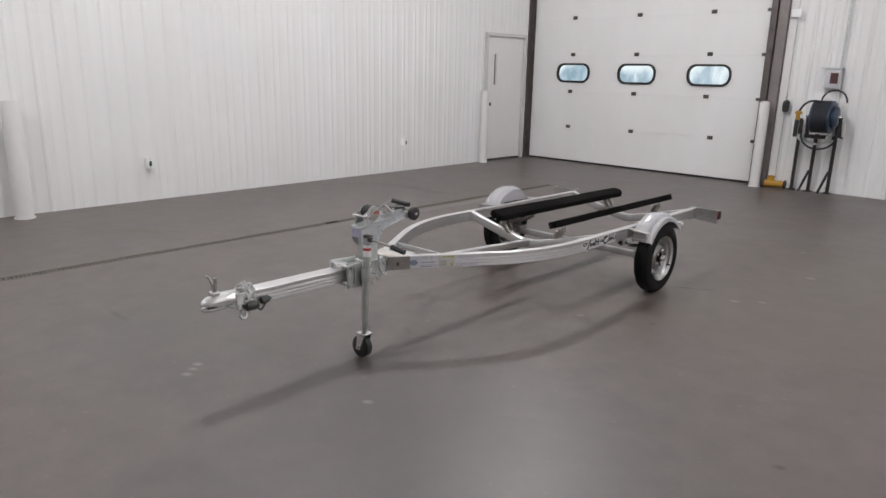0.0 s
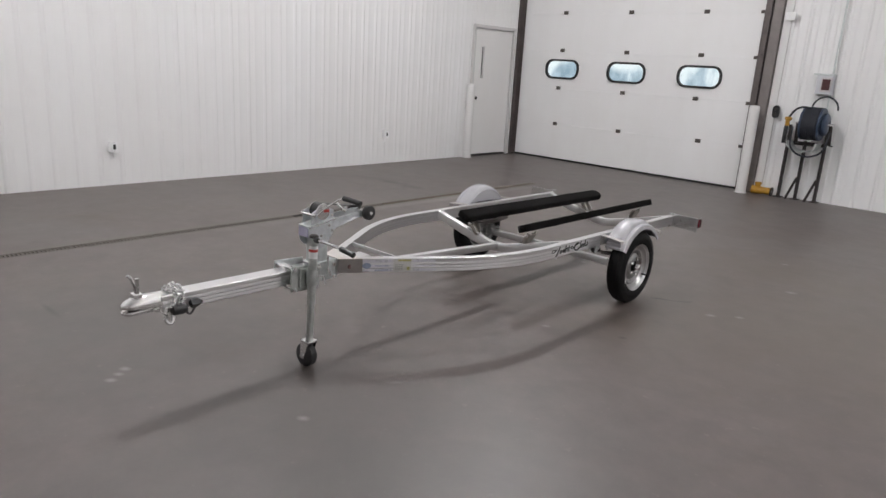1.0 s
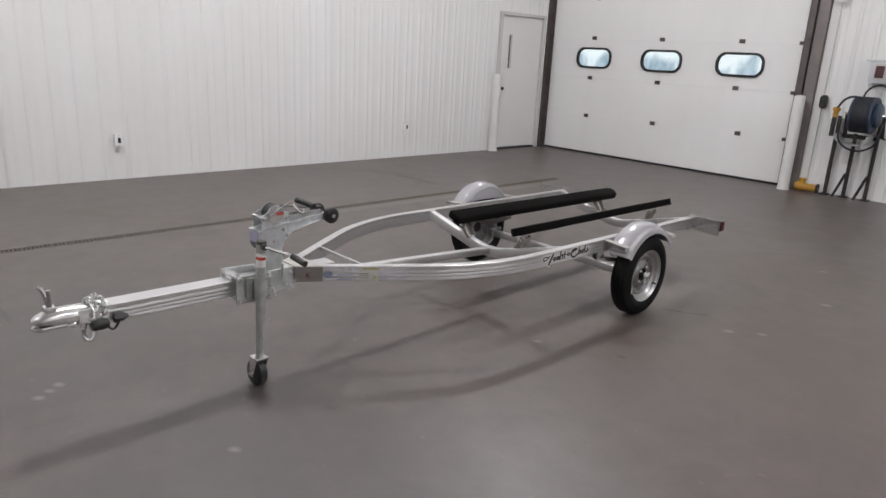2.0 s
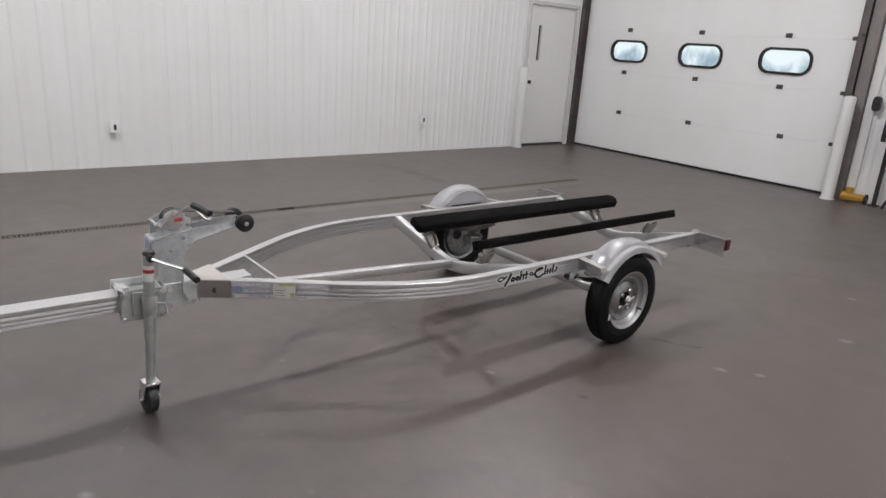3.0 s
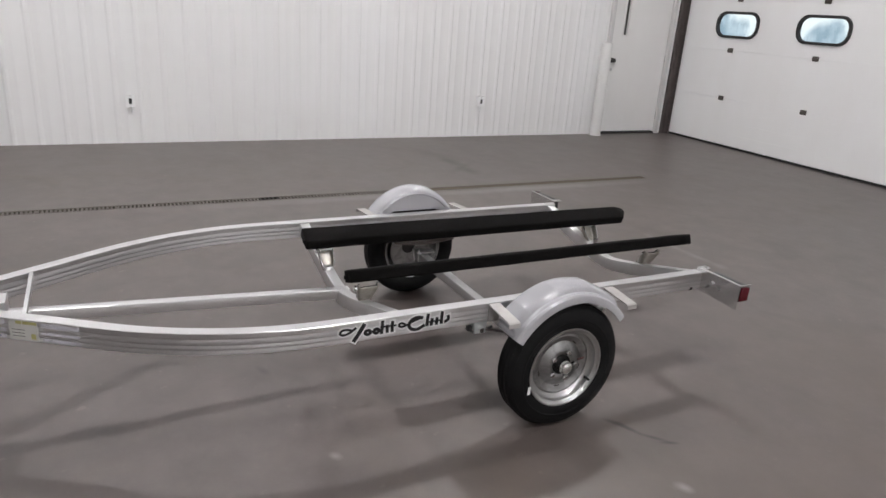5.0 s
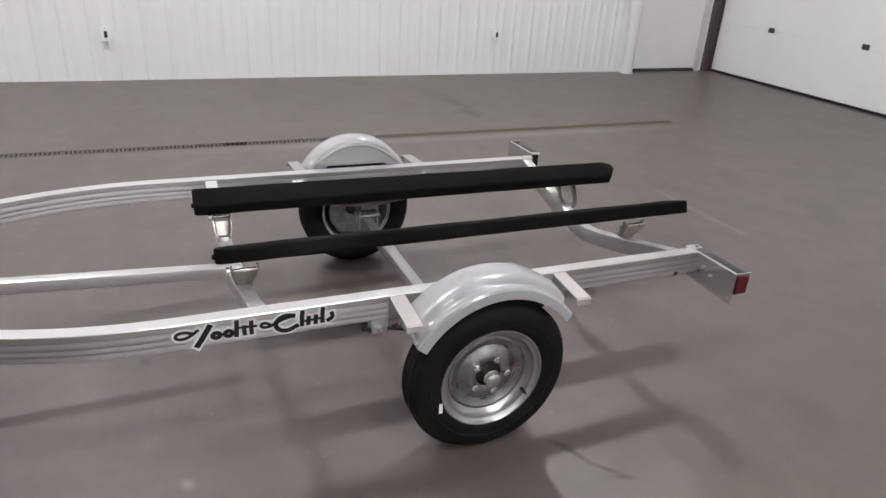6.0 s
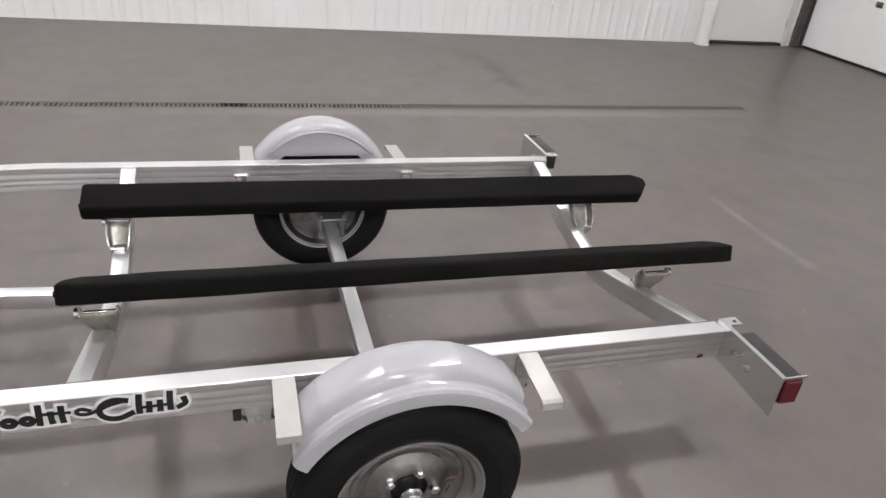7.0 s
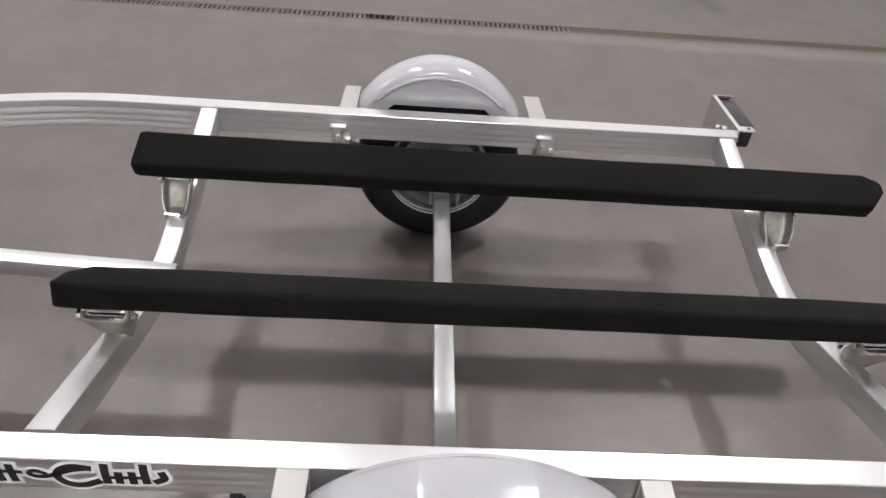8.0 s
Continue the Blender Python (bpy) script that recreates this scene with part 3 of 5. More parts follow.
def hose_reel():
    cx, cy, cz = -2.50, NORTH - 0.30, 1.045
    t = thing("hose_reel", (cx, cy, 0), "dark blue steel hose reel standing on a brown post frame", "hose reel")
    # drum with flanges, axis along x
    bm = bmesh.new()
    bm_lathe(bm, [(-0.155, 0.05), (-0.155, 0.205), (-0.143, 0.215), (-0.130, 0.205), (-0.130, 0.12), (0.06, 0.12), (0.06, 0.205), (0.072, 0.215), (0.085, 0.205), (0.085, 0.05)], 36, "X", (0, 0, cz), True)
    part("drum", bm, REELB, t, "blue-grey steel drum")
    for k in range(8):
        x = -0.115 + k * 0.0227
        loop = [(x, 0.196 * math.cos(a * math.pi / 14), cz + 0.196 * math.sin(a * math.pi / 14)) for a in range(28)]
        part("hose_turn", sweep(circle(0.018, 8), loop, True, Vector((1, 0, 0))), HOSE, t, "turn of wound dark rubber hose")
    part("motor_case", lathe([(0.085, 0.001), (0.085, 0.13), (0.095, 0.145), (0.125, 0.14), (0.138, 0.12), (0.139, 0.001)], 24, "X", (0, 0.02, cz)), REELB, t, "blue-grey spring case")
    # wall posts behind the drum
    for x, top in ((-0.36, 1.00), (-0.14, 0.80), (0.105, 1.05)):
        part("post", box(x - 0.019, x + 0.019, 0.195, 0.235, 0.0, top, bevel=0.003), RUST, t, "brown painted steel post")
        part("foot", box(x - 0.05, x + 0.05, 0.16, 0.27, 0.0, 0.012, bevel=0.003), RUST, t)
    for x in (-0.14, 0.105):
        part("brace", sweep(rounded(0.028, 0.028, 0.005, 2), [(x - 0.016, 0.19, 0.30), (x - 0.10, 0.12, 0.0)]), RUST, t)
    part("cross_bar", box(-0.38, 0.13, 0.17, 0.215, 0.74, 0.79, bevel=0.004), RUST, t)
    part("axle_bar", lathe([(-0.24, 0.02), (0.20, 0.02)], 12, "X", (0, 0, cz), True), ZINC, t)
    for x in (-0.215, 0.185):
        part("cradle_arm", sweep(rounded(0.04, 0.012, 0.003, 2), [(x, 0.19, 0.765), (x, 0.05, 0.79), (x, -0.01, cz)]), RUST, t)
    # grey drip tray under the drum
    tray = [(-0.30, 0.80), (-0.28, 0.74), (-0.22, 0.69), (-0.10, 0.665), (0.03, 0.69), (0.07, 0.74), (0.08, 0.80), (0.065, 0.80), (0.055, 0.745), (0.02, 0.702), (-0.10, 0.678), (-0.215, 0.702), (-0.268, 0.748), (-0.285, 0.80)]
    part("tray", prism(tray, -0.10, 0.16, "Y"), GALV, t, "grey metal drip tray")
    # hose: from the drum to the nozzle, and a slack loop below
    path = [(-0.06 - 0.26 * u, -0.08 - 0.09 * math.sin(u * 3.1), cz + 0.19 + 0.055 * math.sin(u * 2.2) - 0.19 * u * u) for u in [k / 12 for k in range(13)]]
    part("hose_lead", sweep(circle(0.013, 8), path), HOSE, t, "loose dark hose end")
    path = [(-0.235, -0.13, 0.99)] + [(-0.235 + 0.215 * (1 - math.cos(a)), -0.13, 0.80 - 0.175 * math.sin(a)) for a in [math.pi * k / 16 for k in range(17)]] + [(0.20, -0.06, 0.95)]
    part("hose_loop", sweep(circle(0.012, 8), path), HOSE, t, "loose dark hose loop")
    path = [(-0.10 + 0.155 * (1 - math.cos(a)), 0.06, cz + 0.19 + 0.16 * math.sin(a)) for a in [math.pi * k / 14 for k in range(15)]]
    part("supply_hose", sweep(circle(0.011, 8), path), HOSE, t)
    nz = bmesh.new()
    bm_lathe(nz, [(-0.04, 0.014), (-0.03, 0.024), (0.03, 0.024), (0.045, 0.014)], 14, "X", (-0.315, -0.10, cz + 0.045), True)
    bm_box(nz, -0.345, -0.29, -0.11, -0.09, cz - 0.05, cz + 0.03, 0.005)
    part("spray_gun", nz, YELLOW, t, "yellow hose nozzle")
    part("grip", box(-0.375, -0.325, -0.03, 0.02, 0.76, 0.99, bevel=0.012, seg=2), BLACKP, t, "black hanging grip")
    part("grip_chain", lathe([(0.98, 0.004), (1.06, 0.004)], 6, "Z", (-0.35, -0.005, 0), True), ZINC, t)
    return t


hose_reel()


def gauge_box():
    t = thing("control_box", (-2.53, NORTH - 0.017, 1.545), "grey-white wall control box with a dark red window", "control box")
    part("body", box(-0.105, 0.085, -0.13, 0.0, -0.125, 0.118, bevel=0.008, seg=2), PALEB, t)
    part("lid", box(-0.150, 0.095, -0.145, 0.0, 0.120, 0.140, bevel=0.004), GALV, t, "grey overhanging lid")
    part("bezel", box(-0.045, 0.080, -0.140, -0.130, -0.090, 0.090, bevel=0.004), MAUVE, t)
    part("dial", box(-0.030, 0.065, -0.146, -0.140, -0.068, 0.070, bevel=0.003), REDD, t, "dark red window")
    part("pipe", lathe([(0.135, 0.013), (2.9, 0.013)], 10, "Z", (0.05, -0.03, 0)), GALV, t, "thin conduit up the wall")
    part("drop_pipe", lathe([(-0.55, 0.012), (-0.12, 0.012)], 10, "Z", (0.06, -0.03, 0)), GALV, t)
    return t


gauge_box()
t = thing("door_switch", (-3.115, NORTH - 0.055, 2.40), "small white switch box on the jamb trim", "switch box")
part("body", box(-0.06, 0.06, -0.05, 0.0, -0.05, 0.05, bevel=0.006, seg=2), WHITEP, t)
part("lid", box(-0.064, 0.064, -0.055, -0.05, -0.054, 0.054, bevel=0.002), WHITEP, t)
t = thing("push_button", (-3.09, NORTH - 0.052, 1.152), "black oval push-button station on the jamb trim", "push button")
bm = bmesh.new()
bm_prism(bm, [(x, z) for x, z in rounded(0.085, 0.17, 0.042, 5)], -0.045, 0.0, "Y")
part("body", bm, BLACKP, t)
for z in (-0.035, 0.035):
    part("button", lathe([(-0.055, 0.001), (-0.055, 0.016), (-0.045, 0.017)], 12, "Y", (0, 0, z)), PLATE, t)

t = thing("pallet_valve", (-3.08, NORTH - 0.14, 0), "yellow cast floor valve lying beside the jamb", "valve")
bm = bmesh.new()
bm_lathe(bm, [(-0.13, 0.03), (-0.12, 0.06), (-0.02, 0.055), (0.03, 0.045), (0.10, 0.05), (0.13, 0.04), (0.135, 0.01)], 16, "X", (0, 0, 0.062), True)
part("body", bm, YELLOW, t)
part("neck", lathe([(0.05, 0.04), (0.13, 0.036), (0.15, 0.045), (0.17, 0.043), (0.175, 0.005)], 14, "Z", (-0.05, 0, 0)), YELLOW, t)
part("flange", lathe([(0.0, 0.062), (0.015, 0.062), (0.016, 0.01)], 14, "X", (0.135, 0, 0.062)), RUST, t)


# ---- the boat trailer ----
# local axes: x to its left side, y to its rear, origin on the floor under the axle
TX, TY = -2.626, 5.079
FWD = -0.020               # the parts ahead of the curved rails stand this much further forward
trailer = thing("boat_trailer", (TX, TY, 0), "new aluminium single-axle boat trailer with black carpeted bunks", "trailer")
SLOPE = radians(0.35)      # the frame stands a little lower at the rear
DROP = 2.2 * math.sin(SLOPE)
trailer.rotation_euler = (-SLOPE, 0, radians(0.7))
trailer.location.z = -DROP
RT, RB = 0.503, 0.429      # top and bottom of the frame rails
RW = 0.045
OUT = 0.573                # half the width over the rails


def rail_outline(w, h):
    """Extruded rail: raised flanges and two ribs on both sides; centred."""
    a, d = w / 2, 0.0014
    right = [(a, h / 2 - 0.002)]
    for lo, hi in ((0.27, 0.14), (-0.02, -0.13), (-0.25, -0.36)):
        right += [(a, h * (lo + 0.015)), (a - d, h * (lo - 0.015)), (a - d, h * (hi + 0.045)), (a, h * hi)]
    right.append((a, -h / 2 + 0.002))
    top = [(a - 0.002, h / 2)]
    bot = [(a - 0.002, -h / 2)]
    left = [(-x, y) for x, y in reversed(right)]
    return [(-a + 0.002, h / 2)] + top + right + bot + [(-a + 0.002, -h / 2)] + left


def rail_path(side):
    """Centre line of a frame rail: straight, an arc inwards, straight to the tongue."""
    off = RW / 2
    pts = [(OUT - off, y) for y in (0.81, 0.6, 0.4, 0.2, 0.0, -0.2, -0.4, -0.6, -0.8, -0.86)]
    ang, r = radians(33.0), 1.25
    cx, cy = OUT - off - r, -0.86
    n = 14
    for i in range(1, n + 1):
        a = ang * i / n
        pts.append((cx + r * math.cos(a), cy - r * math.sin(a)))
    x, y = pts[-1]
    run = (x - 0.085) / math.sin(ang)
    pts.append((x - run * math.sin(ang), y - run * math.cos(ang)))
    return [(side * a, b, (RT + RB) / 2) for a, b in pts]


NEAR, FAR = 1, -1
rails = {}
for side in (NEAR, FAR):
    rails[side] = part("rail", sweep(rail_outline(RW, RT - RB), rail_path(side)), ALU, trailer, "extruded aluminium frame rail curving in to the tongue", 25)

# tongue tube, ahead of the cheek plates
TT, TW, TS = 0.487, 0.088, 0.070
tongue = part("tongue", sweep(rail_outline(TW, TS), [(0, -2.96, TT - TS / 2), (0, -2.4, TT - TS / 2), (0, -1.80, TT - TS / 2)]), ALU, trailer, "square aluminium tongue tube", 25)
tongue.location.y = FWD
centre = part("centre_tube", sweep(rounded(0.042, 0.042, 0.004, 2), [(0, -1.83 + FWD, 0.420), (0, -0.61, 0.354)]), ALU, trailer, "sloping centre tube", 25)

# cheek plates that join rails and tongue
bm = bmesh.new()
bm_prism(bm, [(-0.056, -2.032), (0.058, -2.032), (0.122, -1.925), (-0.118, -1.925)], RT + 0.001, RT + 0.004, "Z")
cheek = part("cheek_plate", bm, BRACK, trailer, "folded steel cheek plate joining rails and tongue", 25)
cheek.location.y = FWD
for s in (-1, 1):
    bm = bmesh.new()
    q = [(s * 0.056, -2.032), (s * 0.060, -2.034), (s * 0.128, -1.925), (s * 0.123, -1.923)]
    bm_prism(bm, q, RB + 0.001, RT + 0.0008, "Z")
    part("cheek_side", bm, CHEEK, cheek, "side of the cheek plate, floor reflection put into its brown-grey", 25)
part("cheek_bolt", lathe([(0.0, 0.013), (0.006, 0.013), (0.007, 0.001)], 10, "X", (0.089, -1.980, 0.463)), OXID, cheek, "red-brown plug")
# strip across the rails just behind the cheek plates
part("cross_strip", sweep([(-0.006, -0.010), (0.006, -0.010), (0.006, 0.010), (-0.006, 0.010)], [(-0.235, -1.735 + FWD, RT - 0.012), (0.235, -1.735 + FWD, RT - 0.012)]), ALUX, trailer)


def cross_path(y, low, skew, n=12):
    pts = []
    for i in range(2 * n + 1):
        x = (OUT - 0.044) * (i / n - 1)
        u = abs(x) / (OUT - 0.044)
        v = max(0.0, (math.sqrt((u) ** 2 + 0.025) - 0.158) / (math.sqrt(1.025) - 0.158))
        pts.append((x, y + skew * x, low + (RT - 0.002 - low) * v - 0.029))
    return pts


for y, low, skew in ((-0.641, 0.375, 0.021), (0.775, 0.380, 0.0)):
    part("crossmember", sweep(rounded(0.046, 0.058, 0.005, 2), cross_path(y, low, skew)), ALUX, trailer, "dipped aluminium crossmember", 25)

# axle with spindles, springs and hangers
part("axle", sweep(rounded(0.045, 0.045, 0.005, 2), [(-0.62, -0.01, 0.258), (0.60, -0.01, 0.258)]), AXLEG, trailer, "square galvanised axle beam", 25)


for side in (NEAR, FAR):
    x = side * (OUT - RW / 2)
    path = [(x, -0.30 + 0.6 * i / 16, 0.402 - 0.055 * math.sin(math.pi * i / 16)) for i in range(17)]
    bm = bmesh.new()
    bm_sweep(bm, [(-0.019, -0.004), (0.019, -0.004), (0.019, 0.004), (-0.019, 0.004)], path)
    path2 = [(x, -0.17 + 0.34 * i / 10, 0.352 - 0.018 * math.sin(math.pi * i / 10)) for i in range(11)]
    bm_sweep(bm, [(-0.019, -0.004), (0.019, -0.004), (0.019, 0.004), (-0.019, 0.004)], path2)
    sp = part("leaf_spring", bm, DARKST, trailer, "short dark steel leaf spring")
    for y in (-0.30, 0.27):
        for s in (-1, 1):
            xx = x + s * 0.0185
            hg = part("spring_hanger", prism([(y - 0.03, RB + 0.03), (y + 0.03, RB + 0.03), (y + 0.022, 0.385), (y - 0.022, 0.385)], xx - 0.003, xx + 0.003, "X"), GALV, trailer)
        bm = bmesh.new()
        bm_lathe(bm, [(-0.036, 0.010), (0.036, 0.010)], 8, "X", (x, y, 0.402), True)
        part("hanger_bolt", bm, ZINC, hg)
        # clip inside the rail: a block with a cap, a foot and a bolt
        yc, xi = y - 0.008, OUT - 0.052
        bm = box(side * xi - 0.008, side * xi + 0.008, yc - 0.017, yc + 0.017, RB - 0.012, RB + 0.036, bevel=0.004, seg=2)
        bm_box(bm, side * xi - 0.012, side * xi + 0.012, yc - 0.022, yc + 0.022, RB + 0.034, RB + 0.044, 0.004, seg=2)
        bm_box(bm, side * xi - 0.010, side * xi + 0.010, yc + 0.012, yc + 0.034, RB - 0.014, RB + 0.006, 0.004, seg=2)
        clip = part("rail_clip", bm, ZINC, trailer, "plated clip bolted inside the rail")
        a, b = sorted((side * (xi - 0.016), side * (xi - 0.008)))
        part("clip_bolt", lathe([(a, 0.001), (a + 0.0005, 0.007), (b, 0.007)], 6, "X", (0, yc, RB + 0.012), True), ZINC, clip)
    bm = bmesh.new()
    for y in (-0.04, 0.04):
        for s in (-1, 1):
            bm_lathe(bm, [(0.225, 0.0045), (0.305, 0.0045)], 8, "Z", (x + s * 0.026, y, 0), True)
    bm_box(bm, x - 0.034, x + 0.034, -0.052, 0.052, 0.284, 0.292, 0.002)
    part("axle_clamp", bm, AXLEG, trailer)


# wheels
def wheel(side):
    w = new("wheel")
    w.parent = trailer
    w.location = (0.676 if side > 0 else -0.690, -0.002 if side > 0 else -0.02, 0.2592 * 0.975 + DROP)
    w.scale = (1.0, 0.975, 0.975)
    w.rotation_euler = (0, 0, 0 if side > 0 else math.pi)
    hw, R = 0.058, 0.258
    prof = [(-0.040, 0.158), (-0.050, 0.166), (-0.056, 0.185), (-hw, 0.202), (-0.055, 0.223), (-0.048, 0.241), (-0.043, 0.249), (-0.030, R - 0.002), (-0.012, R)]
    prof = prof + [(-s, r) for s, r in reversed(prof)]
    tyre = part("tyre", lathe(prof, 64, "X"), RUBBER, w, "black rubber tyre")
    # tread blocks: shoulder lugs and three ribs
    bm = bmesh.new()
    n = 44
    for i in range(n):
        a0 = 2 * math.pi * i / n
        for x0, x1, da in ((-0.049, -0.030, 0.0), (0.030, 0.049, 0.5)):
            pts = []
            for a in (a0 + da * 2 * math.pi / n, a0 + (da + 0.62) * 2 * math.pi / n):
                for x, r in ((x0, 0.238 if abs(x0) > 0.04 else R - 0.004), (x1, 0.238 if abs(x1) > 0.04 else R - 0.004)):
                    pts.append((x, a, r))
            lo = [bm.verts.new((x, (r) * math.cos(a), (r) * math.sin(a))) for x, a, r in pts]
            hi = [bm.verts.new((x, (r + 0.0028) * math.cos(a), (r + 0.0028) * math.sin(a))) for x, a, r in pts]
            q = (0, 1, 3, 2)
            bm.faces.new([hi[k] for k in q])
            for k in range(4):
                bm.faces.new((lo[q[k]], lo[q[(k + 1) % 4]], hi[q[(k + 1) % 4]], hi[q[k]]))
    part("tread", bm, RUBBER, tyre, smooth=0)["kind"] = "stuff"
    for x in (-0.021, 0.0, 0.021):
        part("tread_rib", lathe([(x - 0.0075, R - 0.003), (x - 0.0065, R + 0.0012), (x + 0.0065, R + 0.0012), (x + 0.0075, R - 0.003)], 64, "X"), RUBBER, tyre)
    part("sidewall_bead", lathe([(0.055, 0.196), (0.0585, 0.199), (0.0595, 0.203), (0.0585, 0.207)], 64, "X"), RUBBER, tyre)
    if side > 0:
        part("sidewall_mark", box(0.0570, 0.0592, -0.172, -0.160, -0.082, -0.046, bevel=0.0008), WHITEP, tyre, "small white paper tag")
    # rim: outer lip, stepped well, dished disc
    rim = part("rim", lathe([(-0.045, 0.158), (-0.048, 0.166), (-0.043, 0.168), (-0.038, 0.152), (-0.02, 0.146), (0.0, 0.134), (0.016, 0.134), (0.024, 0.146), (0.034, 0.149), (0.040, 0.153), (0.044, 0.160), (0.049, 0.167), (0.053, 0.166), (0.053, 0.162), (0.047, 0.158), (0.042, 0.148), (0.034, 0.145), (0.026, 0.142), (0.018, 0.130), (-0.04, 0.130)], 56, "X"), RIMG, w, "silver painted steel rim")
    bm = bmesh.new()
    bm_lathe(bm, [(0.012, 0.131), (0.019, 0.128), (0.021, 0.120), (0.014, 0.108), (0.010, 0.095), (0.018, 0.078), (0.027, 0.066), (0.027, 0.050), (0.022, 0.042), (0.008, 0.040), (0.006, 0.128)], 56, "X")
    disc = part("disc", bm, DISC, rim, "dished silver wheel disc")
    # five short slots and five nuts
    for k in range(5):
        m = pose(0, 0, 0, 72 * k + 36)
        part("slot", box(0.008, 0.0122, -0.015, 0.015, 0.096, 0.105, bevel=0.003, m=m), PLATE, rim)
        a = 2 * math.pi * k / 5
        bm = bmesh.new()
        bm_lathe(bm, [(0.024, 0.0125), (0.037, 0.0115), (0.041, 0.007), (0.0412, 0.001)], 6, "X", (0, 0.057 * math.cos(a), 0.057 * math.sin(a)))
        part("wheel_nut", bm, ZINC, rim)
    part("hub_bore", lathe([(0.0235, 0.041), (0.010, 0.040), (0.009, 0.001)], 24, "X"), BLACKI, rim, "black hub bore")
    part("grease_cap", lathe([(0.005, 0.024), (0.042, 0.024), (0.046, 0.027), (0.050, 0.024), (0.060, 0.022), (0.065, 0.014), (0.066, 0.001)], 20, "X"), ZINC, rim, "bright domed grease cap")
    part("valve", lathe([(0.036, 0.006), (0.062, 0.0045), (0.066, 0.001)], 8, "X", (0, 0.115, -0.07)), BLACKI, rim, "black valve stem")
    part("paint_mark", box(0.0215, 0.0235, -0.004, 0.004, 0.078, 0.108, m=pose(0, 0, 0, -84)), OXID, rim, "red paint mark") if side > 0 else None
    return w


for side in (NEAR, FAR):
    wheel(side)


def arch(r, a, lift=0.0, wide=0.955, mid=0.008):
    """Point of the fender arch: a slightly narrowed half circle."""
    return (r * wide * math.sin(a) + mid, 0.270 + r * math.cos(a) + lift)


def facet(a, corners=(-61, -38, -14, 14, 38, 61)):
    """Share of the radius at which a straight-sided arch runs between its soft corners."""
    d = math.degrees(a)
    for lo, hi in zip(corners, corners[1:]):
        if lo <= d <= hi:
            half = radians(hi - lo) / 2
            return 0.45 + 0.55 * math.cos(half) / math.cos(a - radians(lo + hi) / 2)
    return 0.99


def fender(side):
    n = 44
    A, dx = (radians(58), radians(51)) if side > 0 else (radians(61), radians(61)), 0.034 if side > 0 else 0.054     # end angles ahead and behind
    lift, wide, mid = (-0.017, 0.955, 0.008) if side > 0 else (0.015, 0.862, -0.031)
    # profile: (x, radius): inner wall, crowned top, rounded shoulder, stepped flange, rolled lip
    prof = [(0.562, 0.270), (0.562, 0.322), (0.566, 0.331), (0.576, 0.336), (0.612, 0.3385), (0.644, 0.3365), (0.658, 0.332), (0.665, 0.325), (0.668, 0.3175), (0.671, 0.3125),
            (0.676, 0.3105), (0.684, 0.3115), (0.690, 0.3135), (0.697, 0.3125), (0.703, 0.307), (0.705, 0.299), (0.706, 0.281), (0.7025, 0.281), (0.701, 0.299), (0.696, 0.305),
            (0.673, 0.306), (0.664, 0.311), (0.661, 0.319), (0.655, 0.327), (0.643, 0.3315), (0.612, 0.333), (0.578, 0.331), (0.570, 0.328), (0.566, 0.321), (0.566, 0.270)]
    if side < 0:               # its inner shoulder is rounder
        prof[:5] = [(0.556, 0.262), (0.556, 0.296), (0.561, 0.312), (0.573, 0.325), (0.592, 0.334)]
        prof[-5:] = [(0.594, 0.330), (0.577, 0.321), (0.565, 0.309), (0.560, 0.295), (0.560, 0.262)]
    bm = bmesh.new()
    rings = []
    front, rear = -A[0] + radians(7), A[1] - radians(7)
    steps = [radians(7) * k / 9 for k in range(9)]
    corners = [radians(c) for c in (-38, -14, 14, 38)] if side > 0 else []
    turns = sorted([-A[0] + e for e in steps] + [front + (rear - front) * i / n for i in range(n + 1)] + [A[1] - e for e in steps] + corners)
    for a in turns:
        # the crown steps down to the flange at both ends
        left_over = A[a > 0] - abs(a)
        e = min(1.0, max(0.0, (left_over - radians(3.4)) / radians(2.4)))
        e = e * e * (3 - 2 * e)
        bead = 0.004 * max(0.0, 1 - abs(left_over - radians(1.4)) / radians(1.4))
        ring = []
        for k, (x, r) in enumerate(prof):
            base = 0.3115 if k < 12 else 0.306
            if (k < 12 or k > 19) and r > base:
                r = base + (r - base - (1 - (facet(a) if side > 0 else 0.99)) * 0.338 * (r - base) / 0.027) * e + bead
            ring.append(bm.verts.new((side * (x + dx), *arch(r, a, lift, wide, mid))))
        rings.append(ring)
    m = len(prof)
    for r0, r1 in zip(rings, rings[1:]):
        for j in range(m):
            bm.faces.new((r0[j], r0[(j + 1) % m], r1[(j + 1) % m], r1[j]))
    bm.faces.new(rings[0])
    bm.faces.new(rings[-1][::-1])
    fe = part("fender", bm, FENDER, trailer, "glossy silver moulded fender", 33)
    # inner side panel, a half moon down to a level edge, with a bead round it
    bm = bmesh.new()
    xi, rp, half = (0.560, 0.326, 49) if side > 0 else (0.554, 0.311, 46)
    arcp = [arch(rp, radians(half * k / 12), lift, wide, mid) for k in range(-12, 13)]
    bm_prism(bm, arcp, side * (xi + dx), side * (xi + 0.004 + dx), "X")
    part("inner_panel", bm, FENDER, fe, "silver inner panel of the fender")
    bead = [(side * (xi + dx), *arch(rp - 0.008, radians(half * 0.9 * k / 12), lift, wide, mid)) for k in range(-12, 13)]
    part("panel_bead", sweep(circle(0.0055, 8), bead, False, Vector((1, 0, 0))), FENDER, fe)
